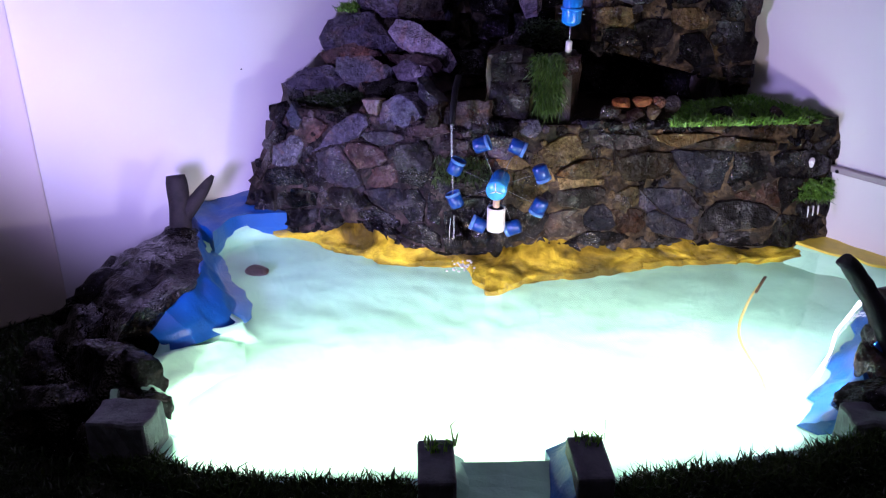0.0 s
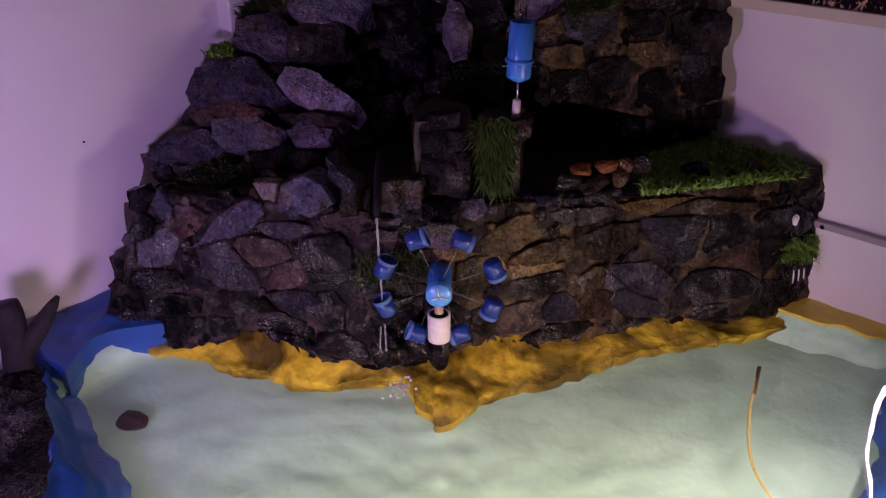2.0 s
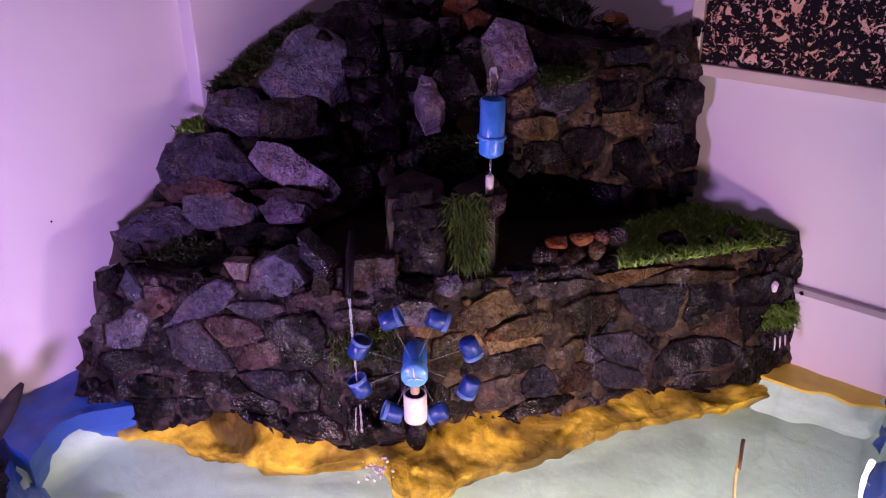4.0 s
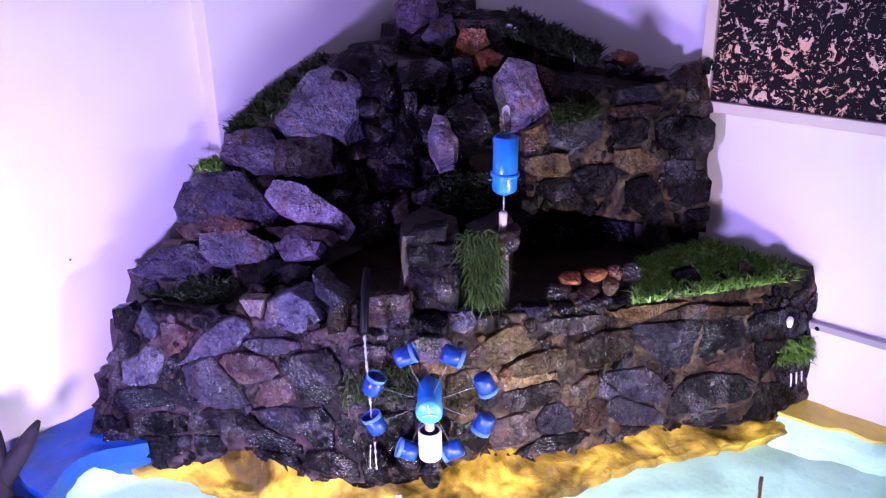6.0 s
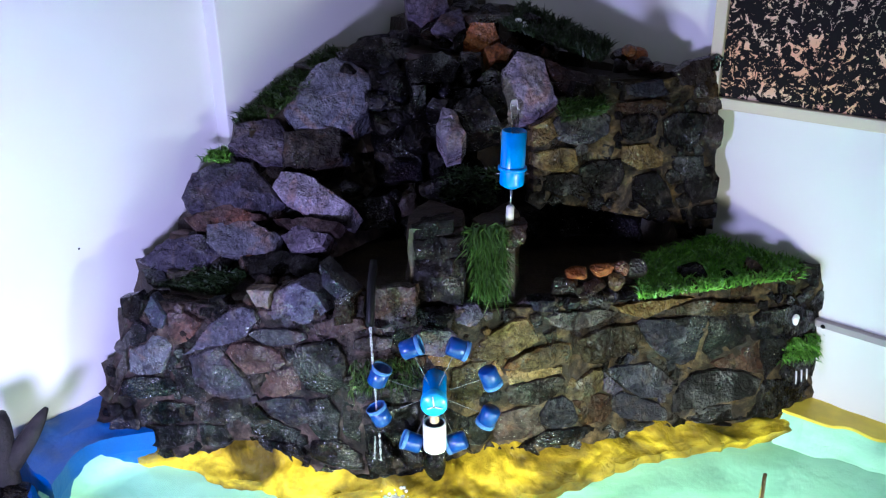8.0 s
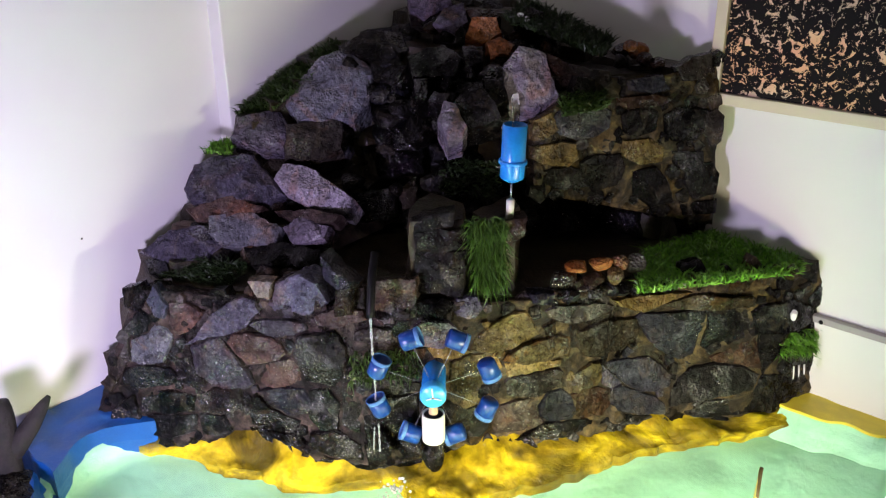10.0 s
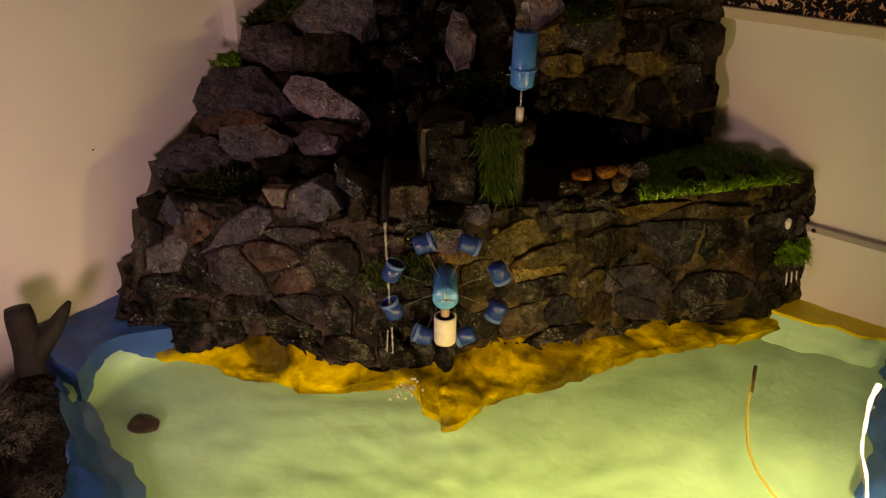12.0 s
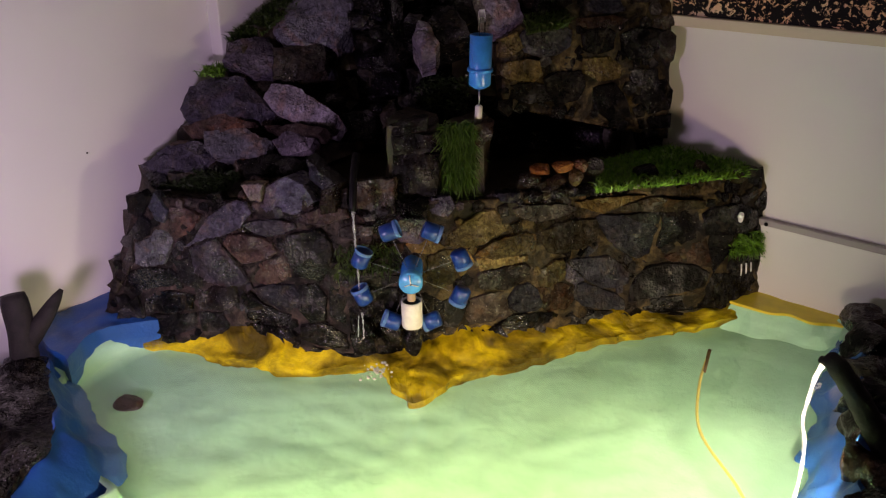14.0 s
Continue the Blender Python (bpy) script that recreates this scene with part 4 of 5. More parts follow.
block(UPPER_FACE, "slate", 3, (-5, 75), (38, 79), (50, 63), (28, 60), (-1, 65))
block(UPPER_FACE, "grey", 3, (63, 89), (85, 98), (106, 103), (109, 88), (100, 75), (72, 74))
block(UPPER_FACE, "rust", 2, (-16, 55), (28, 56), (54, 51), (42, 44), (6, 42), (-19, 47))
chinks(LOW_FACE, 3200, 150, low_area, 61)
chinks(UPPER_FACE, 700, 34, upper_area, 62)
stone(0.219, -0.540, 0.188, -56, 7, 0.02, "pale", (-6, -10), (7, -11), (13, 11), (-15, 10))
stone(0.260, -0.517, 0.188, -68, 7, 0.04, "bright", (12, -21), (34, -3), (20, 15), (-1, 22), (-31, 8), (-35, -21))
stone(0.297, -0.498, 0.216, -68, 7, 0.03, "slate", (-13, -2), (7, -16), (22, -8), (0, 6), (-15, 20))
stone(0.311, -0.496, 0.187, -68, 7, 0.03, "rust", (-9, -17), (7, -14), (9, 19), (-8, 12))
stone(0.312, -0.477, 0.181, -54, 15, 0.025, "grey", (-8, -14), (8, -16), (6, 15), (-6, 15))
stone(0.345, -0.452, 0.186, -54, 15, 0.025, "grey", (-22, -22), (23, -19), (22, 23), (-24, 18))
stone(0.361, -0.405, 0.268, -45, 9, 0.04, "dark", (-21, -10), (20, -4), (22, 12), (-22, 2))
stone(0.370, -0.401, 0.247, -45, 9, 0.05, "dark", (-27, -12), (30, -9), (27, 12), (-30, 10))
stone(0.371, -0.407, 0.210, -45, 9, 0.05, "dark", (-28, -23), (24, -25), (30, 24), (-26, 23))
stone(0.378, -0.408, 0.173, -45, 9, 0.04, "dark", (-30, -6), (30, -3), (32, 5), (-32, 4))
stone(0.069, -0.549, 0.202, -57, 40, 0.045, "purple", (-19, -21), (25, -17), (43, 6), (20, 27), (-19, 17), (-51, -11))
stone(0.057, -0.580, 0.179, -57, 40, 0.03, "slate", (-9, -8), (19, -10), (8, 9), (-18, 9))
stone(0.120, -0.496, 0.222, -57, 40, 0.05, "blue", (-21, -20), (43, -13), (47, 6), (8, 22), (-39, 12), (-39, -8))
stone(0.189, -0.450, 0.224, -57, 40, 0.04, "purple", (-12, -17), (23, -8), (28, 7), (-10, 16), (-29, 4))
stone(0.068, -0.481, 0.271, -57, 40, 0.06, "purple", (-34, -30), (41, -30), (75, -13), (30, 34), (-23, 32), (-43, 20), (-49, -12))
stone(0.162, -0.423, 0.268, -57, 40, 0.05, "bright", (-28, -6), (3, -23), (47, -24), (56, -9), (-4, 26), (-34, 28), (-42, 9))
stone(0.090, -0.497, 0.240, -57, 40, 0.03, "pink", (-31, -16), (34, -6), (46, 7), (0, 16), (-49, -1))
stone(0.080, -0.422, 0.323, -48, 42, 0.05, "purple", (-1, -25), (27, -25), (29, 10), (17, 31), (-33, 19), (-38, -9))
stone(0.135, -0.385, 0.313, -48, 42, 0.05, "grey", (-34, -20), (5, -24), (33, -9), (32, 31), (-36, 22))
stone(0.115, -0.331, 0.373, -48, 42, 0.06, "blue", (-40, -48), (25, -45), (43, -17), (50, 25), (8, 56), (-22, 43), (-64, -11))
stone(0.124, -0.266, 0.419, -48, 42, 0.05, "dark", (-35, -11), (17, -25), (43, -3), (32, 23), (-14, 19), (-43, -2))
stone(0.155, -0.272, 0.392, -48, 42, 0.04, "dark", (-16, -19), (23, -9), (13, 21), (-20, 8))
stone(0.179, -0.480, 0.200, -57, 40, 0.05, "dark", (-32, -17), (39, -13), (43, 9), (-1, 14), (-50, 7))
stone(0.185, -0.438, 0.239, -57, 40, 0.03, "pink", (-19, -7), (31, -8), (37, 3), (-7, 8), (-42, 3))
stone(0.157, -0.313, 0.257, -47, 19, 0.03, "rust", (-2, -18), (12, -3), (3, 27), (-13, -6))
stone(0.202, -0.284, 0.230, -47, 19, 0.03, "grey", (-8, -17), (10, -17), (10, 25), (-13, 10))
# Four recess stones, black so that the hollow's shade is in their colour.
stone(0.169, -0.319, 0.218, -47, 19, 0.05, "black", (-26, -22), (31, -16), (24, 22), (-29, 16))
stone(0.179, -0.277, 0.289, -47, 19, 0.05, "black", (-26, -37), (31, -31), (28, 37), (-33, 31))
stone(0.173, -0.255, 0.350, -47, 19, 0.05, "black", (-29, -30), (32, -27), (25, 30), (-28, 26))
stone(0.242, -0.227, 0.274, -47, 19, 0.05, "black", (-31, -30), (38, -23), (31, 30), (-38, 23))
stone(0.128, -0.165, 0.475, -48, 39, 0.08, "purple", (-22, -19), (6, -25), (31, -11), (26, 21), (-14, 26), (-27, 8))
stone(0.186, -0.178, 0.451, -48, 39, 0.06, "purple", (2, -24), (19, -7), (14, 24), (-12, 15), (-24, -8))
stone(0.212, -0.145, 0.454, -48, 39, 0.03, "rust", (-15, -7), (22, -4), (15, 6), (-22, 5))
stone(0.233, -0.169, 0.439, -48, 39, 0.05, "orange", (-2, -20), (22, -6), (16, 17), (-14, 16), (-22, -8))
stone(0.271, -0.181, 0.422, -48, 39, 0.05, "orange", (-11, -11), (10, -12), (18, 3), (0, 15), (-17, 5))
stone(0.267, -0.112, 0.449, -48, 39, 0.05, "black", (-11, -13), (16, -14), (16, 9), (-3, 18), (-18, 1))
stone(0.336, -0.200, 0.393, -48, 39, 0.09, "bright", (5, -38), (31, -21), (24, 2), (19, 33), (-13, 39), (-30, 18), (-35, -32))
stone(0.375, -0.153, 0.397, -48, 39, 0.06, "rust", (-26, -16), (33, -17), (45, -4), (-14, 12), (-38, 25))
stone(0.294, -0.221, 0.399, -48, 39, 0.05, "grey", (6, -11), (13, 1), (-2, 13), (-18, -3))
stone(0.319, -0.248, 0.381, -48, 39, 0.05, "black", (-10, -18), (15, -13), (8, 17), (-14, 14))
stone(0.312, -0.319, 0.357, -48, 39, 0.06, "bright", (-5, -23), (11, -19), (16, -7), (3, 22), (-9, 26), (-16, 2))
stone(0.322, -0.282, 0.368, -48, 39, 0.05, "black", (-11, -25), (24, -18), (18, 5), (-3, 32), (-29, 7))
stone(0.275, -0.301, 0.376, -48, 39, 0.05, "black", (7, -9), (12, 4), (-6, 7), (-13, -2))
stone(0.229, -0.257, 0.408, -48, 39, 0.06, "black", (-27, -20), (22, -21), (31, 4), (9, 25), (-35, 13))
stone(0.250, -0.306, 0.383, -48, 39, 0.05, "black", (-6, -14), (6, -11), (8, 13), (-9, 12))
stone(0.256, -0.217, 0.413, -48, 39, 0.05, "black", (-10, -20), (12, -8), (12, 16), (-13, 12))
stone(0.427, -0.342, 0.258, -45, 9, 0.04, "rust", (-9, -19), (9, -6), (12, 14), (-12, 10))
stone(0.457, -0.328, 0.178, -45, 9, 0.03, "slate", (-10, -5), (11, -7), (13, 6), (-14, 5))

# ---- pebbles and turf on the waterfall ----
def pebble(x, y, z, sx, sy, sz, yaw, seed, tint, label, group, level=3, cuts=4):
    bm = boulder_mesh(x, y, z, sx, sy, sz, yaw, seed, cuts, level)
    return tagged(link("pebble", bm, STONE[tint]), label, "pebble", group)


NICHE = "orange stones in the niche"
for x, y, z, sx, sy, sz, yaw, seed, tint, look_of in ((0.460, -0.292, 0.188, 0.021, 0.013, 0.013, 50, 5.1, "rust", "dark rust-brown"), (0.486, -0.266, 0.187, 0.015, 0.012, 0.012, 60, 5.2, "rust", "rust-brown"),
                                                      (0.500, -0.243, 0.190, 0.014, 0.013, 0.012, 35, 5.3, "ochre", "grey-tan"), (0.470, -0.279, 0.2035, 0.017, 0.012, 0.009, 52, 5.4, "orange", "bright orange"),
                                                      (0.488, -0.254, 0.2045, 0.019, 0.012, 0.009, 55, 5.5, "orange", "bright orange"), (0.502, -0.233, 0.2040, 0.013, 0.011, 0.009, 50, 5.6, "orange", "orange"),
                                                      (0.511, -0.214, 0.199, 0.013, 0.011, 0.014, 30, 5.7, "rust", "dark brown")):
    pebble(x, y, z, sx, sy, sz, yaw, seed, tint, look_of + " broken stone stacked in the dark niche", NICHE, 3, 11)
TOP = "pebbles on the summit"
for x, y, z, s, tint in ((0.392, -0.080, 0.418, 0.016, "rust"), (0.410, -0.072, 0.420, 0.017, "orange"), (0.400, -0.098, 0.410, 0.015, "grey"),
                         (0.424, -0.080, 0.412, 0.014, "rust"), (0.440, -0.074, 0.408, 0.013, "rust"), (0.408, -0.090, 0.428, 0.012, "orange")):
    pebble(x, y, z, s, s * 0.8, s * 0.65, x * 700, x - z, tint, "rounded brown pebble on top of the rock waterfall", TOP)


def turf_patch(label, quads, length, mat, lean=(0, 0, 1), **more):
    bm = bmesh.new()
    for k, (quad, count) in enumerate(quads):
        turf(bm, quad, count, length, lean, seed=len(label) * 7 + k, **more)
    return tagged(link("artificial_grass", bm, mat), label, "artificial grass", kind="stuff")


turf_patch("bright green artificial grass on the stone ledge by the wall",
           [(((0.475, -0.135, 0.176), (0.530, -0.240, 0.174), (0.630, -0.090, 0.174), (0.510, -0.008, 0.176)), 4200),
            (((0.510, -0.010, 0.176), (0.630, -0.090, 0.174), (0.645, -0.05, 0.172), (0.63, -0.010, 0.172)), 1500)], 0.014, TURF)
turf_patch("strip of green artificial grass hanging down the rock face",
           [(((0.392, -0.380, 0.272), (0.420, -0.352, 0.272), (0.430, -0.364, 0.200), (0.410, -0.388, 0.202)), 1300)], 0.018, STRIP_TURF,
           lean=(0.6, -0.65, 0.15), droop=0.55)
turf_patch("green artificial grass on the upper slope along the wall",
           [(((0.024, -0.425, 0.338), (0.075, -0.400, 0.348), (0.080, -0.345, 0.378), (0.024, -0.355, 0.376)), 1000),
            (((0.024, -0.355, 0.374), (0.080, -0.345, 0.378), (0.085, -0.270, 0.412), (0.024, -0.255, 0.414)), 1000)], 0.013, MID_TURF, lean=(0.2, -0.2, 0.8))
turf_patch("small tuft of artificial grass between stones and wall",
           [(((0.022, -0.482, 0.296), (0.058, -0.458, 0.298), (0.045, -0.445, 0.306), (0.022, -0.455, 0.306)), 260)], 0.013, TURF, lean=(0.2, -0.2, 0.9))
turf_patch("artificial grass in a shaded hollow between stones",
           [(((0.070, -0.585, 0.172), (0.150, -0.540, 0.168), (0.150, -0.510, 0.186), (0.085, -0.545, 0.188)), 800)], 0.015, SHADE_TURF, lean=(0.3, -0.4, 0.6))
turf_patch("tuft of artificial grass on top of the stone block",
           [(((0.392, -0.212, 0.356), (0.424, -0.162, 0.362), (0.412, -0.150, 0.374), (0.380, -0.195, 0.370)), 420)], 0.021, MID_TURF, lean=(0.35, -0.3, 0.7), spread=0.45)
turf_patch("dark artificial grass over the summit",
           [(((0.250, -0.150, 0.452), (0.385, -0.115, 0.412), (0.360, -0.050, 0.425), (0.220, -0.060, 0.468)), 2200)], 0.015, SHADE_TURF)
turf_patch("tuft of green artificial grass low on the rock face",
           [(((0.640, -0.062, 0.056), (0.672, -0.010, 0.052), (0.664, -0.006, 0.084), (0.644, -0.040, 0.086)), 420)], 0.013, TURF, lean=(0.7, -0.5, 0.2), droop=0.3)
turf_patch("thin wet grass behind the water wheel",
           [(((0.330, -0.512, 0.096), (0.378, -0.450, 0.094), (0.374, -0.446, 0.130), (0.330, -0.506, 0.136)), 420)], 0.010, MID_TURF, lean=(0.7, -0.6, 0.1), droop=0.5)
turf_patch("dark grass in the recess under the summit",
           [(((0.285, -0.315, 0.262), (0.350, -0.28, 0.262), (0.34, -0.26, 0.30), (0.28, -0.29, 0.30)), 500)], 0.014, SHADE_TURF, lean=(0.6, -0.6, 0.4))

# ---- spout, tipping bucket, water wheel ----
spout = thing("spout_pipe", "black rubber spout pipe between stones above the wheel", "pipe", (0.325, -0.470, 0.165))
part("pipe", tube(bmesh.new(), [(0.338, -0.474, 0.246), (0.348, -0.488, 0.230), (0.3585, -0.5025, 0.192), (0.359, -0.503, 0.187)], 0.0046), BLACK_PIPE, spout)
bm = bmesh.new()
tube(bm, spline([(0.359, -0.503, 0.188), (0.3595, -0.5028, 0.15), (0.3605, -0.502, 0.11), (0.361, -0.501, 0.070)], 6), [0.0015 - 0.00003 * k + 0.0004 * math.sin(k * 2.1) for k in range(19)], 8)
tube(bm, spline([(0.362, -0.500, 0.050), (0.3635, -0.501, 0.034), (0.366, -0.503, 0.016)], 6), [0.0010 + 0.0005 * math.sin(k * 1.7) for k in range(13)], 8)
tube(bm, spline([(0.3585, -0.503, 0.046), (0.3590, -0.505, 0.032), (0.360, -0.507, 0.018)], 6), [0.0007 + 0.0003 * math.sin(k * 2.3) for k in range(13)], 8)
tagged(link("water_stream", bm, STREAM), "thin clear stream of water falling from the spout", "water")

film_line = spline([(0.388, -0.302, 0.400), (0.398, -0.312, 0.396), (0.407, -0.322, 0.389), (0.414, -0.332, 0.372)], 5)
bm = bmesh.new()
sheet(bm, [p + Vector((-0.0035, -0.0028, 0)) for p in film_line], [p + Vector((0.0035, 0.0028, 0)) for p in film_line], 5, 0.0022, 21)
thicken(bm, (0.001, -0.001, -0.0012))
tagged(link("water_stream", bm, FILM), "clear film of water running off the boulder into the bucket", "water")

AX = Vector((0.66, -0.75, 0.0)).normalized()
SIDE = Vector((0.75, 0.66, 0.0)).normalized()
bucket = thing("tipping_bucket", "blue plastic pipe tipping bucket on a thin steel axle", "bucket", (0.420, -0.342, 0.262))
foot, up = Vector((0.4180, -0.3395, 0.312)), Vector((0.02, 0.02, 1.0)).normalized()
cup = part("cup", spun(bmesh.new(), foot, up, ((0.0, 0.0), (0.006, 0.0), (0.0125, 0.004), (0.0135, 0.006), (0.0135, 0.064), (0.0125, 0.0645), (0.0120, 0.064), (0.0120, 0.012), (0.0, 0.011))), BLUE_PVC, bucket)
part("collar", spun(bmesh.new(), foot, up, ((0.0134, 0.0205), (0.0158, 0.0212), (0.0158, 0.0245), (0.0134, 0.0252))), BLUE_PVC, cup, "raised pipe collar")
part("axle", tube(bmesh.new(), [foot - SIDE * 0.018 + up * 0.016, foot + SIDE * 0.018 + up * 0.016], 0.0009, 8), STEEL, bucket, "thin steel axle")
part("rod", tube(bmesh.new(), [foot + up * 0.002, foot - up * 0.024], 0.0012, 8), STEEL, bucket, "thin steel rod")
part("post", spun(bmesh.new(), foot - up * 0.045, up, ((0.0, 0), (0.0046, 0.0), (0.0046, 0.023), (0.003, 0.0245), (0.0, 0.0245))), WHITE_PVC, bucket, "short white plastic post")

HUB = Vector((0.412, -0.462, 0.099))
wheel = thing("miniature_water_mill", "miniature water mill of blue plastic cups on thin wire spokes", "water mill", (0.405, -0.458, 0.02))
bm = spun(bmesh.new(), HUB - AX * 0.044, AX, ((0.0, 0), (0.0125, 0.0), (0.0135, 0.002), (0.0135, 0.048), (0.0125, 0.050)))
hub = part("hub", bm, BLUE_PVC, wheel)
part("hub_cap", spun(bmesh.new(), HUB + AX * 0.004, AX, ((0.0147, 0.0), (0.0147, 0.009), (0.0132, 0.0115), (0.0, 0.0122))), LIGHT_BLUE_PVC, hub, "light blue end cap")
part("axle", tube(bmesh.new(), [HUB - AX * 0.045, HUB + AX * 0.018], 0.0012, 8), STEEL, wheel, "thin steel axle")
UPV = Vector((0, 0, 1))
for turn, far in ((95, 0.0125), (345, 0.010), (200, 0.008)):
    tip = SIDE * math.cos(radians(turn)) + UPV * math.sin(radians(turn))
    part("rod", tube(bmesh.new(), [HUB + AX * 0.0172, HUB + AX * 0.0170 + tip * far], 0.0007, 6), WHITE_PVC, hub, "thin white rod on the end cap")
for k in range(8):
    a = radians(22.5 + 45 * k)
    out = SIDE * math.cos(a) + UPV * math.sin(a)
    along = SIDE * -math.sin(a) + UPV * math.cos(a)
    c = HUB - AX * 0.004 + out * 0.0655
    bm = spun(bmesh.new(), c + along * 0.010, -along, ((0.0, 0.0), (0.0088, 0.0), (0.0105, 0.002), (0.0109, 0.021), (0.0100, 0.0212), (0.0095, 0.003), (0.0, 0.0025)), 18)
    cup = part("cup", bm, DEEP_BLUE_PVC, wheel)
    part("rim", spun(bmesh.new(), c + along * 0.010, -along, ((0.0107, 0.0180), (0.0114, 0.0182), (0.0116, 0.0226), (0.0106, 0.0228), (0.0103, 0.0205)), 18), PALE_BLUE, cup, "pale translucent wet lip")
    part("spoke", tube(bmesh.new(), [HUB - AX * 0.006 + out * 0.012, c - out * 0.011], 0.00032, 6), CLEAR, hub)
part("base", boulder_mesh(0.413, -0.4640, 0.014, 0.013, 0.012, 0.026, 30, 7.7), STONE["black"], wheel, "wet black stone base")
stand = thing("wheel_stand", "white plastic pipe stand with a wooden stick holding the wheel", "stand", (0.412, -0.466, 0.04))
sp = HUB + AX * 0.004 - UPV * 0.014
part("stick", tube(bmesh.new(), [(sp.x, sp.y, 0.055), (sp.x, sp.y, sp.z + 0.002)], 0.0052, 10), WOOD_STICK, stand, "pale wooden stick")
part("sleeve", spun(bmesh.new(), (sp.x, sp.y, 0.036), UPV, ((0.0, 0), (0.0124, 0.0), (0.0130, 0.002), (0.0130, 0.033), (0.0125, 0.035), (0.0112, 0.035), (0.0108, 0.028), (0.0, 0.027))), WHITE_PVC, stand, "white pipe sleeve")
part("collar", spun(bmesh.new(), (sp.x, sp.y, 0.060), UPV, ((0.0, 0.0), (0.0106, 0.0), (0.0106, 0.0095), (0.006, 0.0115), (0.0, 0.0115))), BLACK_PIPE, stand, "black rubber collar")

# ---- small marks ----
CHIP = WHITE_WALL
part("paint_chip", boulder_mesh(0.648, -0.046, 0.113, 0.005, 0.005, 0.0085, 20, 5.1, 5, 2), CHIP, rockery, "chip of white paint on a stone")
for k in range(3):
    part("paint_drip", tube(bmesh.new(), [(0.664 + 0.004 * k, -0.062 + 0.007 * k, 0.052), (0.666 + 0.004 * k, -0.064 + 0.007 * k, 0.043), (0.667 + 0.004 * k, -0.066 + 0.007 * k, 0.036 + 0.002 * k)], [0.0012, 0.0011, 0.0006], 6), CHIP, rockery, "white paint drip on a stone")
for x, y, z, r in ((0.262, -0.128, 0.458, 0.005), (0.270, -0.124, 0.455, 0.003), (0.275, -0.130, 0.452, 0.004)):
    part("paint_chip", boulder_mesh(x, y, z, r, r, r * 0.6, 0, x * 9, 5, 2), CHIP, rockery, "chip of white paint on a stone")
part("paint_chip", boulder_mesh(0.555, -0.185, 0.175, 0.010, 0.005, 0.003, 55, 5.9, 5, 2), CHIP, rockery, "chip of white paint on a stone")
bm = boulder_mesh(0.672, -0.0125, 0.098, 0.0032, 0.002, 0.003, 0, 6.2, 5, 2)
part("dark_nick", bm, BLACK_PIPE, baseboard, "dark nick in the skirting board", False)
nail = spun(bmesh.new(), (-0.009, -0.64, 0.219), (1, 0, 0), ((0.0, 0.003), (0.0010, 0.0027), (0.0013, 0.0020), (0.0007, 0.0016), (0.0007, 0.0)), 10)
tagged(link("nail", nail, BLACK_PIPE), "small dark nail head in the white wall", "nail")

# ---- pool ----
def link_up(name, bm, mat):
    """Links a level sheet with all its faces looking up."""
    me = bpy.data.meshes.new(name)
    for f in bm.faces:
        f.normal_update()
        if f.normal.z < 0:
            f.normal_flip()
    bm.to_mesh(me)
    bm.free()
    me.materials.append(mat)
    return new(name, me)


SHORE = [(0.10, -0.60), (0.16, -0.53), (0.29, -0.47), (0.37, -0.38), (0.44, -0.27), (0.50, -0.15), (0.62, -0.012), (0.78, -0.016),
         (0.835, -0.15), (0.872, -0.28), (0.905, -0.38), (0.935, -0.48), (0.915, -0.545), (0.845, -0.690), (0.755, -0.805), (0.675, -0.918),
         (0.582, -1.005), (0.53, -1.00), (0.44, -0.975), (0.35, -0.925), (0.365, -0.845), (0.305, -0.838), (0.205, -0.812), (0.125, -0.782), (0.088, -0.745), (0.078, -0.660)]
shore = spline([(*p, 0) for p in SHORE + SHORE[:1]], 5)[:-1]
middle = Vector((0.55, -0.58, 0))
shore = [middle + (p - middle) * (1 + 0.016 * rough_at(p, 28, 2) + 0.010 * rough_at(p, 75, 3)) for p in shore]
pool = thing("pool", "shallow cement pool painted mint green and filled with water", "pool", (0.55, -0.58, FLOOR_Z), kind="structure")
bm = bmesh.new()
rings = []
for grow in [1.03, 1.0, 0.985, 0.95] + [0.92 - 0.03 * k for k in range(30)]:
    ring = []
    for p in shore:
        q = middle + (p - middle) * grow
        deep = POOL_Z if grow < 0.96 else (POOL_Z * 0.75 if grow < 0.99 else -0.010)
        q.z = deep + 0.006 * rough_at(q, 9) + 0.003 * rough_at(q, 40)
        ring.append(bm.verts.new(q))
    rings.append(ring)
for a, b in zip(rings[:-1], rings[1:]):
    for i in range(len(a)):
        bm.faces.new((a[i], a[(i + 1) % len(a)], b[(i + 1) % len(a)], b[i]))
bm.faces.new(rings[-1])
part("basin", bm, MINT, pool)

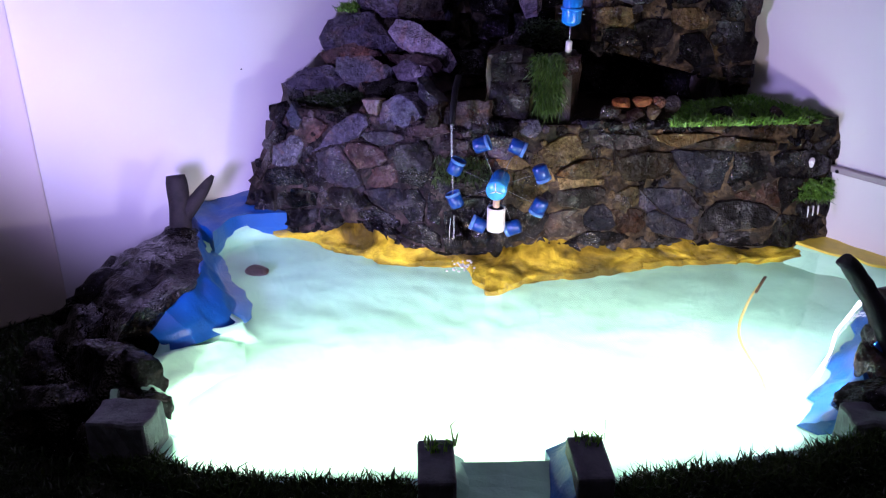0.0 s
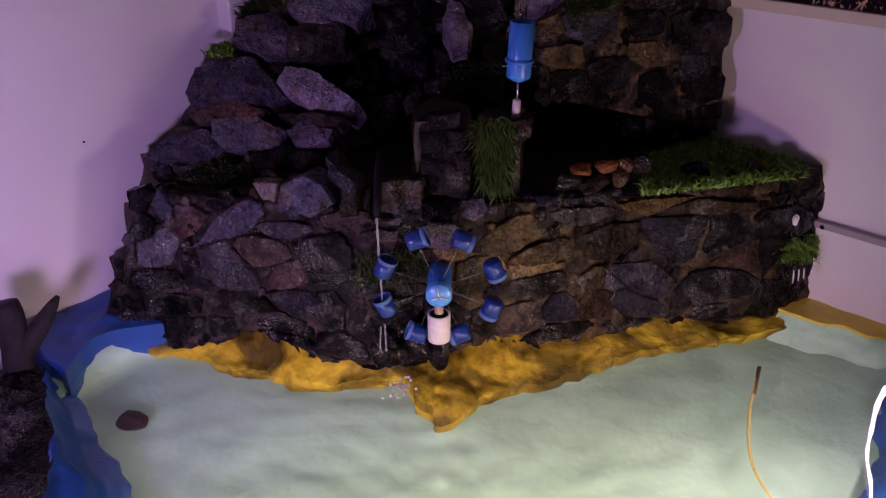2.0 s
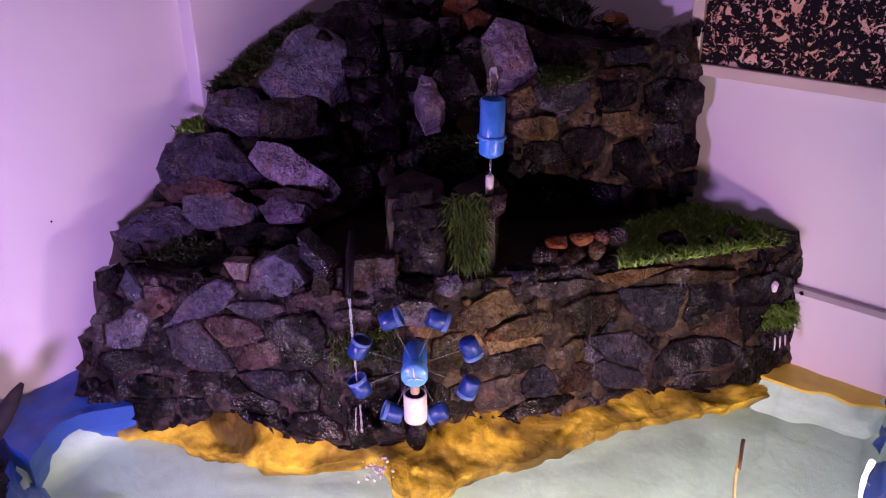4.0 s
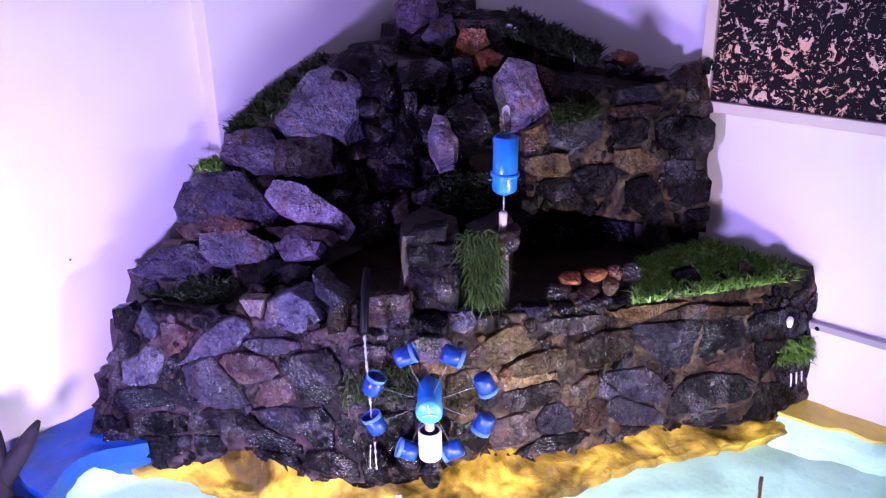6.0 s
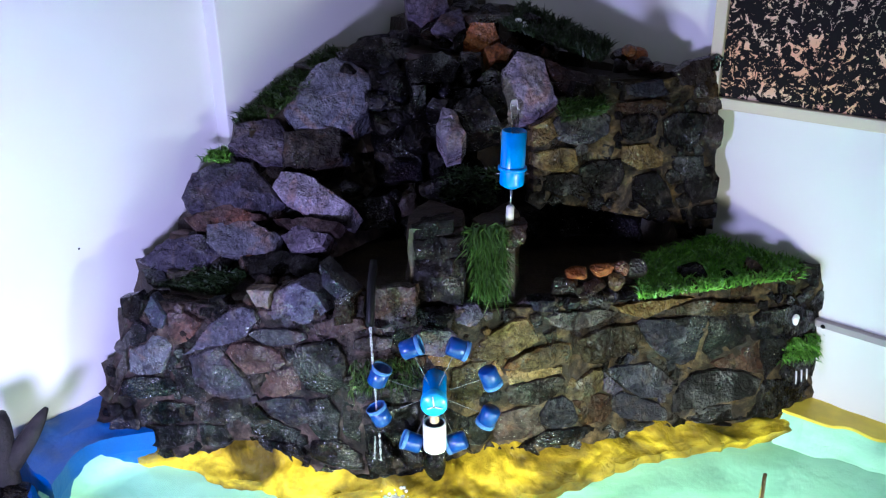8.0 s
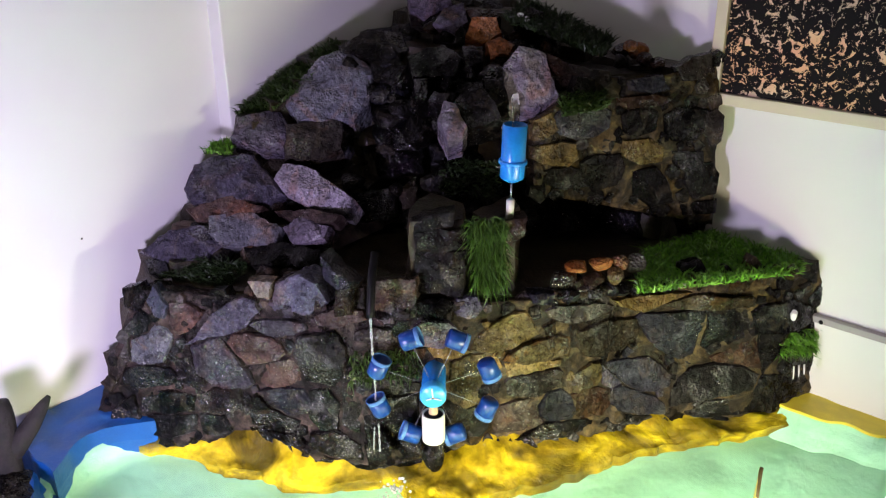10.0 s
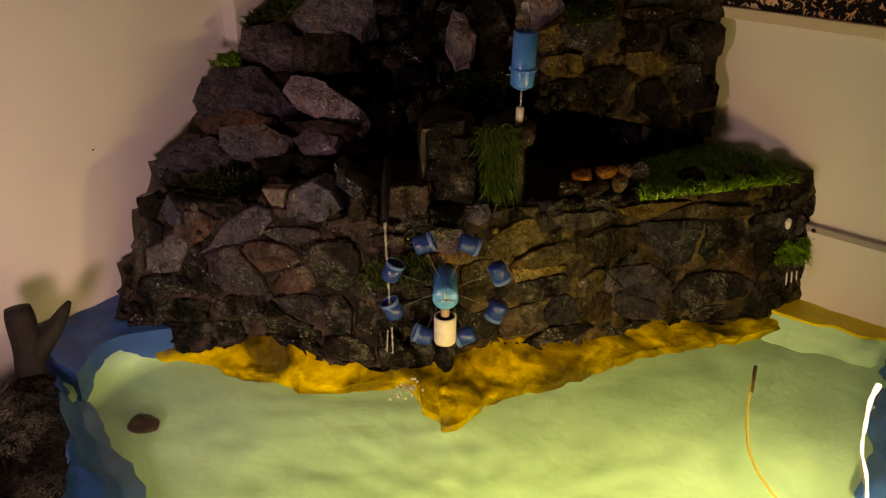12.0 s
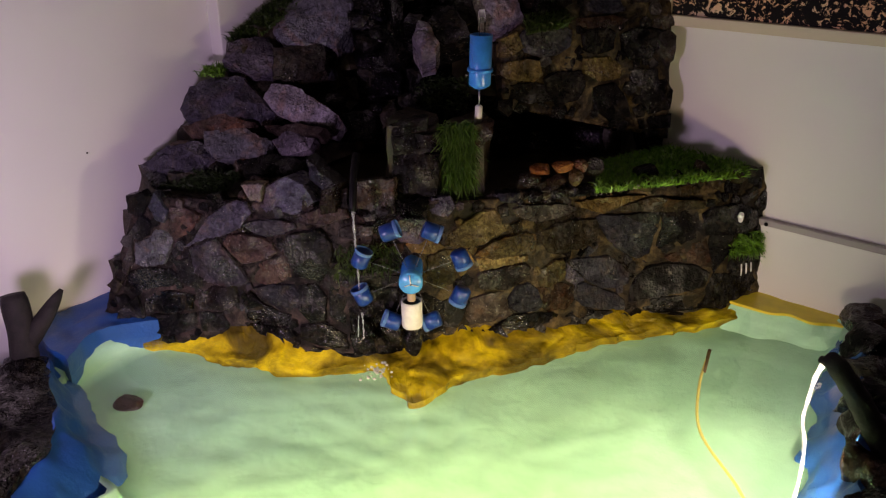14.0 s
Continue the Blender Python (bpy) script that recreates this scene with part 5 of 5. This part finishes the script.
# Yellow skirt along the foot of the rock face.
SKIRT = ((900, -25, 0.090, -0.662), (827, -6, 0.153, -0.627), (760, 8, 0.206, -0.616), (725, 11, 0.257, -0.588), (690, 6, 0.296, -0.578), (660, -6, 0.321, -0.553), (635, -7, 0.347, -0.520),
         (593, -14, 0.380, -0.490), (551, -20, 0.425, -0.512), (530, -18, 0.467, -0.523), (505, -8, 0.474, -0.500), (477, 3, 0.468, -0.467), (445, 5, 0.480, -0.423), (405, 2, 0.504, -0.384),
         (360, -4, 0.528, -0.332), (312, -6, 0.543, -0.282), (255, -8, 0.571, -0.234), (204, -4, 0.600, -0.190), (150, -20, 0.624, -0.159), (100, -18, 0.655, -0.115), (50, -15, 0.682, -0.058), (4, -14, 0.677, -0.003))
inner = [p + Vector((0, 0, 0.005 * rough_at(p, 34) + 0.004 * rough_at(p, 80))) for p in spline([LOW_FACE(s / 1000, v / 1000)[0] + Vector((-0.007, 0.007, 0)) for s, v, x, y in SKIRT], 10)]
outer = [p + Vector((rough_at(p, 40) * 0.006 + rough_at(p, 90) * 0.004, rough_at(p, 40, 5) * 0.006 + rough_at(p, 90, 5) * 0.004, 0)) for p in spline([(x, y, -0.036) for s, v, x, y in SKIRT], 10)]
bm = sheet(bmesh.new(), inner, outer, 14, 0.0022, 3)
crumple(bm, 0.035, 0.010, 4.0)
for v in bm.verts:
    v.co.z += 0.003 * rough_at(v.co, 24, 6) + 0.0022 * rough_at(v.co, 70, 7) + 0.001 * rough_at(v.co, 170, 8)
thicken(bm, (0, 0, -0.03))
part("yellow_skirt", creased(bm, 50), YELLOW, pool, "ochre yellow painted cement skirt")
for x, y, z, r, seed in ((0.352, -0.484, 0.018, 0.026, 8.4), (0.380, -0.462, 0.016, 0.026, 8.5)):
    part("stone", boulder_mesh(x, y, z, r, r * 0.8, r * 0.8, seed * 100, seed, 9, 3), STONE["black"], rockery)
ledge = spline([(0.655, -0.060, -0.010), (0.705, -0.056, -0.010), (0.735, -0.044, -0.010), (0.768, -0.046, -0.010), (0.800, -0.030, -0.010), (0.840, -0.028, -0.010)], 6)
bm = sheet(bmesh.new(), [Vector((p.x, -0.0005, -0.009)) for p in ledge], ledge, 4, 0.0012, 4)
thicken(bm, (0, 0, -0.004))
part("yellow_ledge", bm, YELLOW_DRY, pool, "yellow painted ledge along the wall", False)
bm = sheet(bmesh.new(), [p + Vector((0, 0.003, -0.005)) for p in ledge], [p + Vector((0.004, -0.042, -0.048)) for p in ledge], 5, 0.0015, 5)
thicken(bm, (0, 0.02, 0))
part("ledge_side", bm, MINT, pool, "mint painted side below the ledge", False)
foam = bmesh.new()
rnd = random.Random(77)
for k in range(60):
    a, d = rnd.uniform(0, 6.3), abs(rnd.gauss(0, 0.012))
    p, q = Vector((0.398 + d * math.cos(a), -0.512 + d * math.sin(a), WATER_Z)), rnd.uniform(0.0008, 0.0024)
    bmesh.ops.create_icosphere(foam, subdivisions=1, radius=q, matrix=Matrix.Translation(p))
tagged(link("foam", foam, FOAM), "white bubbles where the falling water meets the pool", "foam", kind="stuff")
# Blue corner between the rock face and the near rocks.
bm = sheet(bmesh.new(), spline([(-0.006, -0.62, 0.016), (-0.006, -0.67, 0.012), (-0.006, -0.72, 0.012), (0.02, -0.775, 0.024)], 6),
           spline([(0.110, -0.640, 0.006), (0.084, -0.688, 0.006), (0.086, -0.728, 0.008), (0.122, -0.772, 0.010)], 6), 14, 0.002, 6)
for v in bm.verts:
    v.co.z += 0.007 * abs(rough_at(v.co, 22, 15)) + 0.004 * abs(rough_at(v.co, 60, 16))
thicken(bm, (0, 0, -0.07))
part("blue_corner", creased(bm, 40), BLUE, pool, "blue painted cement corner")
# Blue paint along the near rocks on both sides, and the cement rim behind it.
shelf = spline([(0.06, -0.85, -0.07), (0.13, -0.985, -0.08), (0.25, -1.02, -0.08), (0.37, -1.02, -0.08)], 10)
edge = spline([(0.105, -0.788, 0.012), (0.205, -0.826, 0.030), (0.295, -0.866, 0.034), (0.345, -0.925, 0.030)], 10)
foot_line = [p + Vector((rough_at(p, 30, 4), rough_at(p, 30, 8), 0)) * 0.006 + Vector((rough_at(p, 85, 4), rough_at(p, 85, 8), 0)) * 0.004 for p in spline([(0.118, -0.758, -0.045), (0.208, -0.784, -0.045), (0.325, -0.812, -0.040), (0.376, -0.905, -0.006)], 10)]
bm = sheet(bmesh.new(), shelf, edge, 26, 0.004, 7)
for k, v in enumerate(bm.verts):
    f = (k // len(edge)) / 26
    v.co.z += 0.075 * math.sin(math.pi * f ** 0.9) ** 0.8 * (1 - 0.5 * f) + (0.016 * rough_at(v.co, 16, 31) + 0.012 * abs(rough_at(v.co, 38, 32))) * math.sin(math.pi * f)
thicken(bm, (-0.01, -0.01, -0.03))
# Black puts into the bank's colour that the lamp misses it.
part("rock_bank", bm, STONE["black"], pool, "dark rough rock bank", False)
bm = sheet(bmesh.new(), edge, foot_line, 12, 0.0025, 7)
for v in bm.verts:
    v.co += Vector((0.6, 0.6, 0.5)) * (0.006 * rough_at(v.co, 26, 41) + 0.004 * rough_at(v.co, 62, 42))
thicken(bm, (-0.02, -0.03, -0.01))
part("blue_bank", creased(bm, 55), BLUE, pool, "blue painted bank under the rocks")
bm = sheet(bmesh.new(), spline([(0.380, -0.880, -0.010), (0.388, -0.935, -0.002), (0.43, -0.985, 0.004), (0.50, -1.012, 0.0)], 10),
           spline([(0.374, -0.846, -0.045), (0.435, -0.878, -0.04), (0.455, -0.945, -0.035), (0.515, -0.988, -0.03)], 10), 14, 0.0022, 8)
for v in bm.verts:
    v.co.z += 0.004 * rough_at(v.co, 30, 17) + 0.003 * rough_at(v.co, 70, 18)
thicken(bm, (-0.02, -0.03, -0.01))
part("pale_bank", creased(bm, 60), MINT, pool, "mint painted bank")
line = spline([(0.800, -0.03, -0.045), (0.812, -0.15, -0.045), (0.842, -0.28, -0.045), (0.868, -0.38, -0.045), (0.895, -0.45, -0.045)], 10)
bm = sheet(bmesh.new(), spline([(0.825, -0.03, 0.02), (0.850, -0.14, 0.030), (0.885, -0.27, 0.030), (0.915, -0.37, 0.028), (0.94, -0.44, 0.02)], 10),
           [p + Vector((rough_at(p, 32, 4), rough_at(p, 32, 8), 0)) * 0.016 for p in line], 7, 0.005, 9)
thicken(bm, (0.03, 0.01, -0.01))
part("blue_bank", creased(bm, 35), BLUE, pool, "blue painted bank under the rocks")
bm = bmesh.new()
bm.faces.new([bm.verts.new((p.x + (p.x - 0.55) * 0.002, p.y + (p.y + 0.58) * 0.002, WATER_Z)) for p in shore])
bmesh.ops.triangulate(bm, faces=list(bm.faces))
water = tagged(link_up("water", bm, WATER), "clear shallow pool water with slow ripples", "water", kind="structure")
water.visible_shadow = False

LED_LINE = [(0.818, -0.165, 0.002), (0.818, -0.190, -0.006), (0.827, -0.240, -0.008), (0.836, -0.282, -0.008), (0.854, -0.328, -0.008), (0.869, -0.385, -0.008), (0.882, -0.45, -0.008)]
bm = tube(bmesh.new(), spline(LED_LINE, 8), [max(0.0015, 0.0034 - 0.00010 * k) + 0.0003 * math.sin(k * 0.9) for k in range(49)], 10)
tagged(link("led_strip", bm, LED), "glowing white LED strip along the water's edge", "led strip")
bm = tube(bmesh.new(), spline([(0.690, -0.202, -0.018), (0.712, -0.275, -0.030), (0.751, -0.353, -0.036), (0.819, -0.413, -0.036), (0.86, -0.46, -0.03)], 8), 0.0018, 10)
hose = thing("hose", "thin yellow hose lying in the pool with a dark end", "hose", (0.75, -0.35, -0.05))
part("tube", bm, YELLOW_HOSE, hose)
part("end_plug", tube(bmesh.new(), [(0.6885, -0.196, -0.016), (0.690, -0.202, -0.018), (0.6965, -0.222, -0.0215), (0.7035, -0.244, -0.0255)], 0.0023, 10), DARK_PLUG, hose, "dark brown plug")
pebble(0.199, -0.742, -0.046, 0.022, 0.016, 0.010, 20, 3.3, "rust", "dark brown stone on the pool floor under water", "")

# ---- near rocks, stumps, slabs and turf round the pool ----
ROCKS = {}


def rock(pile, x, y, z, sx, sy, sz, yaw, seed, tint="dark"):
    part("rock", boulder_mesh(x, y, z, sx, sy, sz, yaw, seed, 13, 4, 1.9), STONE[tint], ROCKS[pile])


# Mostly black tints, standing for rocks outside the lamp's beam.
ROCKS["west"] = thing("rock_pile", "pile of dark grey rocks beside the pool under the wall", "rock pile", (0.26, -0.94, FLOOR_Z))
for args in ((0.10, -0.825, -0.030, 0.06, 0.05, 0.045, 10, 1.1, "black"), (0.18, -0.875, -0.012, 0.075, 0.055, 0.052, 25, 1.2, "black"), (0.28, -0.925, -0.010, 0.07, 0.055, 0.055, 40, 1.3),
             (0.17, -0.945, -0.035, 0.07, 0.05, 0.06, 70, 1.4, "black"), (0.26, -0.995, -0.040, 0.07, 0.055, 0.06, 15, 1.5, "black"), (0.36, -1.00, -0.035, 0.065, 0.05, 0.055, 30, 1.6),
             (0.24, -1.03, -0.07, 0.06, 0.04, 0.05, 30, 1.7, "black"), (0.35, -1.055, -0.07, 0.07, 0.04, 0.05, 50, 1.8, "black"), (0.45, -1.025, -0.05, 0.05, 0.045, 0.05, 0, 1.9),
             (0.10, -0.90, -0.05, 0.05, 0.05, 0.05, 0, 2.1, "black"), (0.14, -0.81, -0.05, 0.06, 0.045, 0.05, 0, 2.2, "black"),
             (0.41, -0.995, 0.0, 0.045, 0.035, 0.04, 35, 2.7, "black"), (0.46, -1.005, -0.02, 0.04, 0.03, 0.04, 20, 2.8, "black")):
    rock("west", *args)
ROCKS["east"] = thing("rock_pile", "pile of dark brown rocks on the bank beside the LED strip", "rock pile", (0.90, -0.25, FLOOR_Z))
for args in ((0.833, -0.075, 0.024, 0.034, 0.034, 0.026, 10, 3.1, "rust"), (0.855, -0.135, 0.022, 0.034, 0.036, 0.028, 35, 3.2, "dark"), (0.875, -0.195, 0.024, 0.036, 0.034, 0.028, 60, 3.3, "rust"),
             (0.889, -0.255, 0.022, 0.034, 0.036, 0.030, 80, 3.4, "dark"), (0.908, -0.315, 0.024, 0.036, 0.034, 0.028, 20, 3.5, "dark"), (0.921, -0.370, 0.020, 0.034, 0.036, 0.028, 50, 3.45, "rust"),
             (0.948, -0.425, 0.010, 0.045, 0.045, 0.035, 20, 3.55, "dark"), (0.908, -0.12, 0.0, 0.055, 0.06, 0.05, 0, 3.6, "dark"), (0.938, -0.20, 0.0, 0.055, 0.06, 0.05, 30, 3.65, "grey"),
             (0.968, -0.28, -0.01, 0.06, 0.06, 0.055, 40, 3.7, "rust"), (1.003, -0.37, -0.02, 0.06, 0.06, 0.055, 70, 3.8, "dark"), (0.883, -0.045, -0.005, 0.05, 0.04, 0.045, 0, 3.9, "dark")):
    rock("east", *args)
stump = thing("tree_stump", "dark forked branch stump standing on the rocks", "stump", (0.085, -0.80, 0.02))
part("trunk", tube(bmesh.new(), spline([(0.094, -0.810, -0.01), (0.089, -0.805, 0.03), (0.081, -0.800, 0.062), (0.072, -0.797, 0.096)], 4), [0.021, 0.019, 0.018, 0.0165, 0.016, 0.0155, 0.015, 0.0152, 0.0155, 0.016, 0.016, 0.0155, 0.0135], 12), DARK_WOOD, stump)
part("branch", tube(bmesh.new(), spline([(0.088, -0.802, 0.034), (0.095, -0.777, 0.062), (0.098, -0.750, 0.093)], 4), [0.013, 0.0125, 0.012, 0.011, 0.0105, 0.0095, 0.008, 0.006, 0.0025], 10), DARK_WOOD, stump)
log = thing("tree_stump", "dark forked branch leaning over the pool from the rocks", "stump", (0.90, -0.31, 0.02))
part("trunk", tube(bmesh.new(), spline([(0.945, -0.340, 0.01), (0.914, -0.358, 0.066), (0.896, -0.372, 0.102), (0.880, -0.405, 0.145)], 5), [0.0140, 0.0128, 0.0136, 0.0120, 0.0126, 0.0112, 0.0121, 0.0110, 0.0118, 0.0106, 0.0100, 0.0108, 0.0096, 0.0100, 0.0094, 0.0070], 12), DARK_WOOD, log)
part("branch", tube(bmesh.new(), spline([(0.886, -0.392, 0.128), (0.875, -0.392, 0.132), (0.869, -0.396, 0.136)], 4), [0.006 - 0.0003 * k for k in range(9)], 10), DARK_WOOD, log)


def slab(x, y, w, h, t, yaw, low, label):
    m = pose(x, y, low, 0, 0, yaw)
    bm = box(bmesh.new(), (-w / 2, -t / 2, 0), (w / 2, t / 2, h), 0.004)
    bmesh.ops.subdivide_edges(bm, edges=list(bm.edges), cuts=3, use_grid_fill=True)
    for v in bm.verts:
        v.co += Vector((rough_at(v.co, 50, x), rough_at(v.co, 50, y), rough_at(v.co, 50, w))) * 0.004
    bmesh.ops.transform(bm, matrix=m, verts=bm.verts)
    return tagged(link("stone_slab", bm, SLAB, False), label, "stone slab")


slab(0.522, -1.035, 0.06, 0.135, 0.045, 48, FLOOR_Z, "rough grey stone slab standing at the pool's corner")
slab(0.965, -0.455, 0.06, 0.125, 0.04, 52, FLOOR_Z, "rough grey stone slab standing beside the rocks")

gate = thing("pool_outlet", "small outlet channel between two stone posts in the pool's edge", "outlet", (0.80, -0.79, FLOOR_Z))
for x, y in ((0.752, -0.835), (0.832, -0.725)):
    bm = box(bmesh.new(), (-0.0165, -0.03, 0), (0.0165, 0.03, 0.135), 0.003, pose(x + 0.012, y - 0.01, FLOOR_Z, 0, 0, 54))
    part("post", bm, GREY_CEMENT, gate, "grey-blue stone post", False)
for x, y, seed in ((0.760, -0.842, 31), (0.838, -0.730, 32)):
    bm = turf(bmesh.new(), ((x - 0.026, y + 0.006, 0.034), (x - 0.006, y + 0.022, 0.034), (x + 0.008, y + 0.010, 0.034), (x - 0.012, y - 0.006, 0.034)), 46, 0.010, (-0.2, 0.2, 1), seed=seed, spread=0.3)
    turf(bm, ((x - 0.004, y + 0.022, 0.034), (x - 0.002, y + 0.024, 0.034), (x, y + 0.022, 0.034), (x - 0.002, y + 0.020, 0.034)), 3, 0.036, (0, 0, 1), seed=seed + 5, spread=0.1)
    part("grass_tuft", bm, TURF, gate, "thin grass blades on the post")
bm = sheet(bmesh.new(), [(0.744, -0.806, 0.000), (0.770, -0.769, -0.001), (0.800, -0.728, 0.000)], [(0.806, -0.862, -0.020), (0.834, -0.820, -0.021), (0.866, -0.774, -0.020)], 6, 0.002, 12)
thicken(bm, (0, 0, -0.05))
part("channel_floor", bm, MINT, gate, "mint painted channel floor", False)
for name, low, high, paint, label in (("channel_side", [(0.778, -0.722, -0.004), (0.806, -0.744, 0.000), (0.842, -0.780, -0.016)], [(0.796, -0.706, 0.012), (0.822, -0.728, 0.030), (0.858, -0.764, 0.020)], BLUE, "blue painted channel side"),
                                      ("channel_side", [(0.742, -0.796, -0.004), (0.776, -0.820, -0.002), (0.806, -0.850, -0.016)], [(0.736, -0.806, 0.006), (0.766, -0.832, 0.016), (0.796, -0.862, 0.006)], MINT, "mint painted channel side")):
    bm = sheet(bmesh.new(), spline(low, 5), spline(high, 5), 5, 0.002, 13)
    thicken(bm, (0, 0, -0.06))
    part(name, bm, paint, gate, label, False)

# Bank of turf along the pool's near edge, falling to the floor.
bank = spline([(0.50, -1.06, -0.012), (0.600, -1.018, -0.012), (0.682, -0.938, -0.012), (0.748, -0.858, -0.012)], 6)
bank2 = spline([(0.862, -0.706, -0.012), (0.904, -0.632, -0.010), (0.948, -0.556, -0.006), (0.985, -0.48, 0.01)], 6)
bm = bmesh.new()
for line in (bank, bank2):
    sheet(bm, line, [p + Vector((0.30, -0.25, -0.12)) for p in line], 6, 0.003, 14)
tagged(link("turf_bank", bm, SOIL), "dark bank of artificial turf along the pool's near edge", "bank", kind="structure")
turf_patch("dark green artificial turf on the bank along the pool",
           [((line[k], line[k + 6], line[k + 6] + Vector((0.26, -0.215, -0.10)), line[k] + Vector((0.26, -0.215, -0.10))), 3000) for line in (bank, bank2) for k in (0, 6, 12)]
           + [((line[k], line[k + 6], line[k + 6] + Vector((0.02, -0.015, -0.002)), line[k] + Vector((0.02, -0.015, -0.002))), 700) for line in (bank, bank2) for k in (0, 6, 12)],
           0.014, SHADE_TURF, wavy=0.004)
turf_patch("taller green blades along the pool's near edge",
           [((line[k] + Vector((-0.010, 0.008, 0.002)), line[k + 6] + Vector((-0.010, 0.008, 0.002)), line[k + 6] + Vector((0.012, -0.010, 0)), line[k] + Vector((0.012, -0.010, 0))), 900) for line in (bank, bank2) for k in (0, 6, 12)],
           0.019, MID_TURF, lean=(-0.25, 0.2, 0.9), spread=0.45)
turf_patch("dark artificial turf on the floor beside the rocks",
           [(((0.02, -1.30, FLOOR_Z), (0.60, -1.30, FLOOR_Z), (0.60, -1.06, FLOOR_Z), (0.02, -0.98, FLOOR_Z)), 9000)], 0.018, SHADE_TURF)
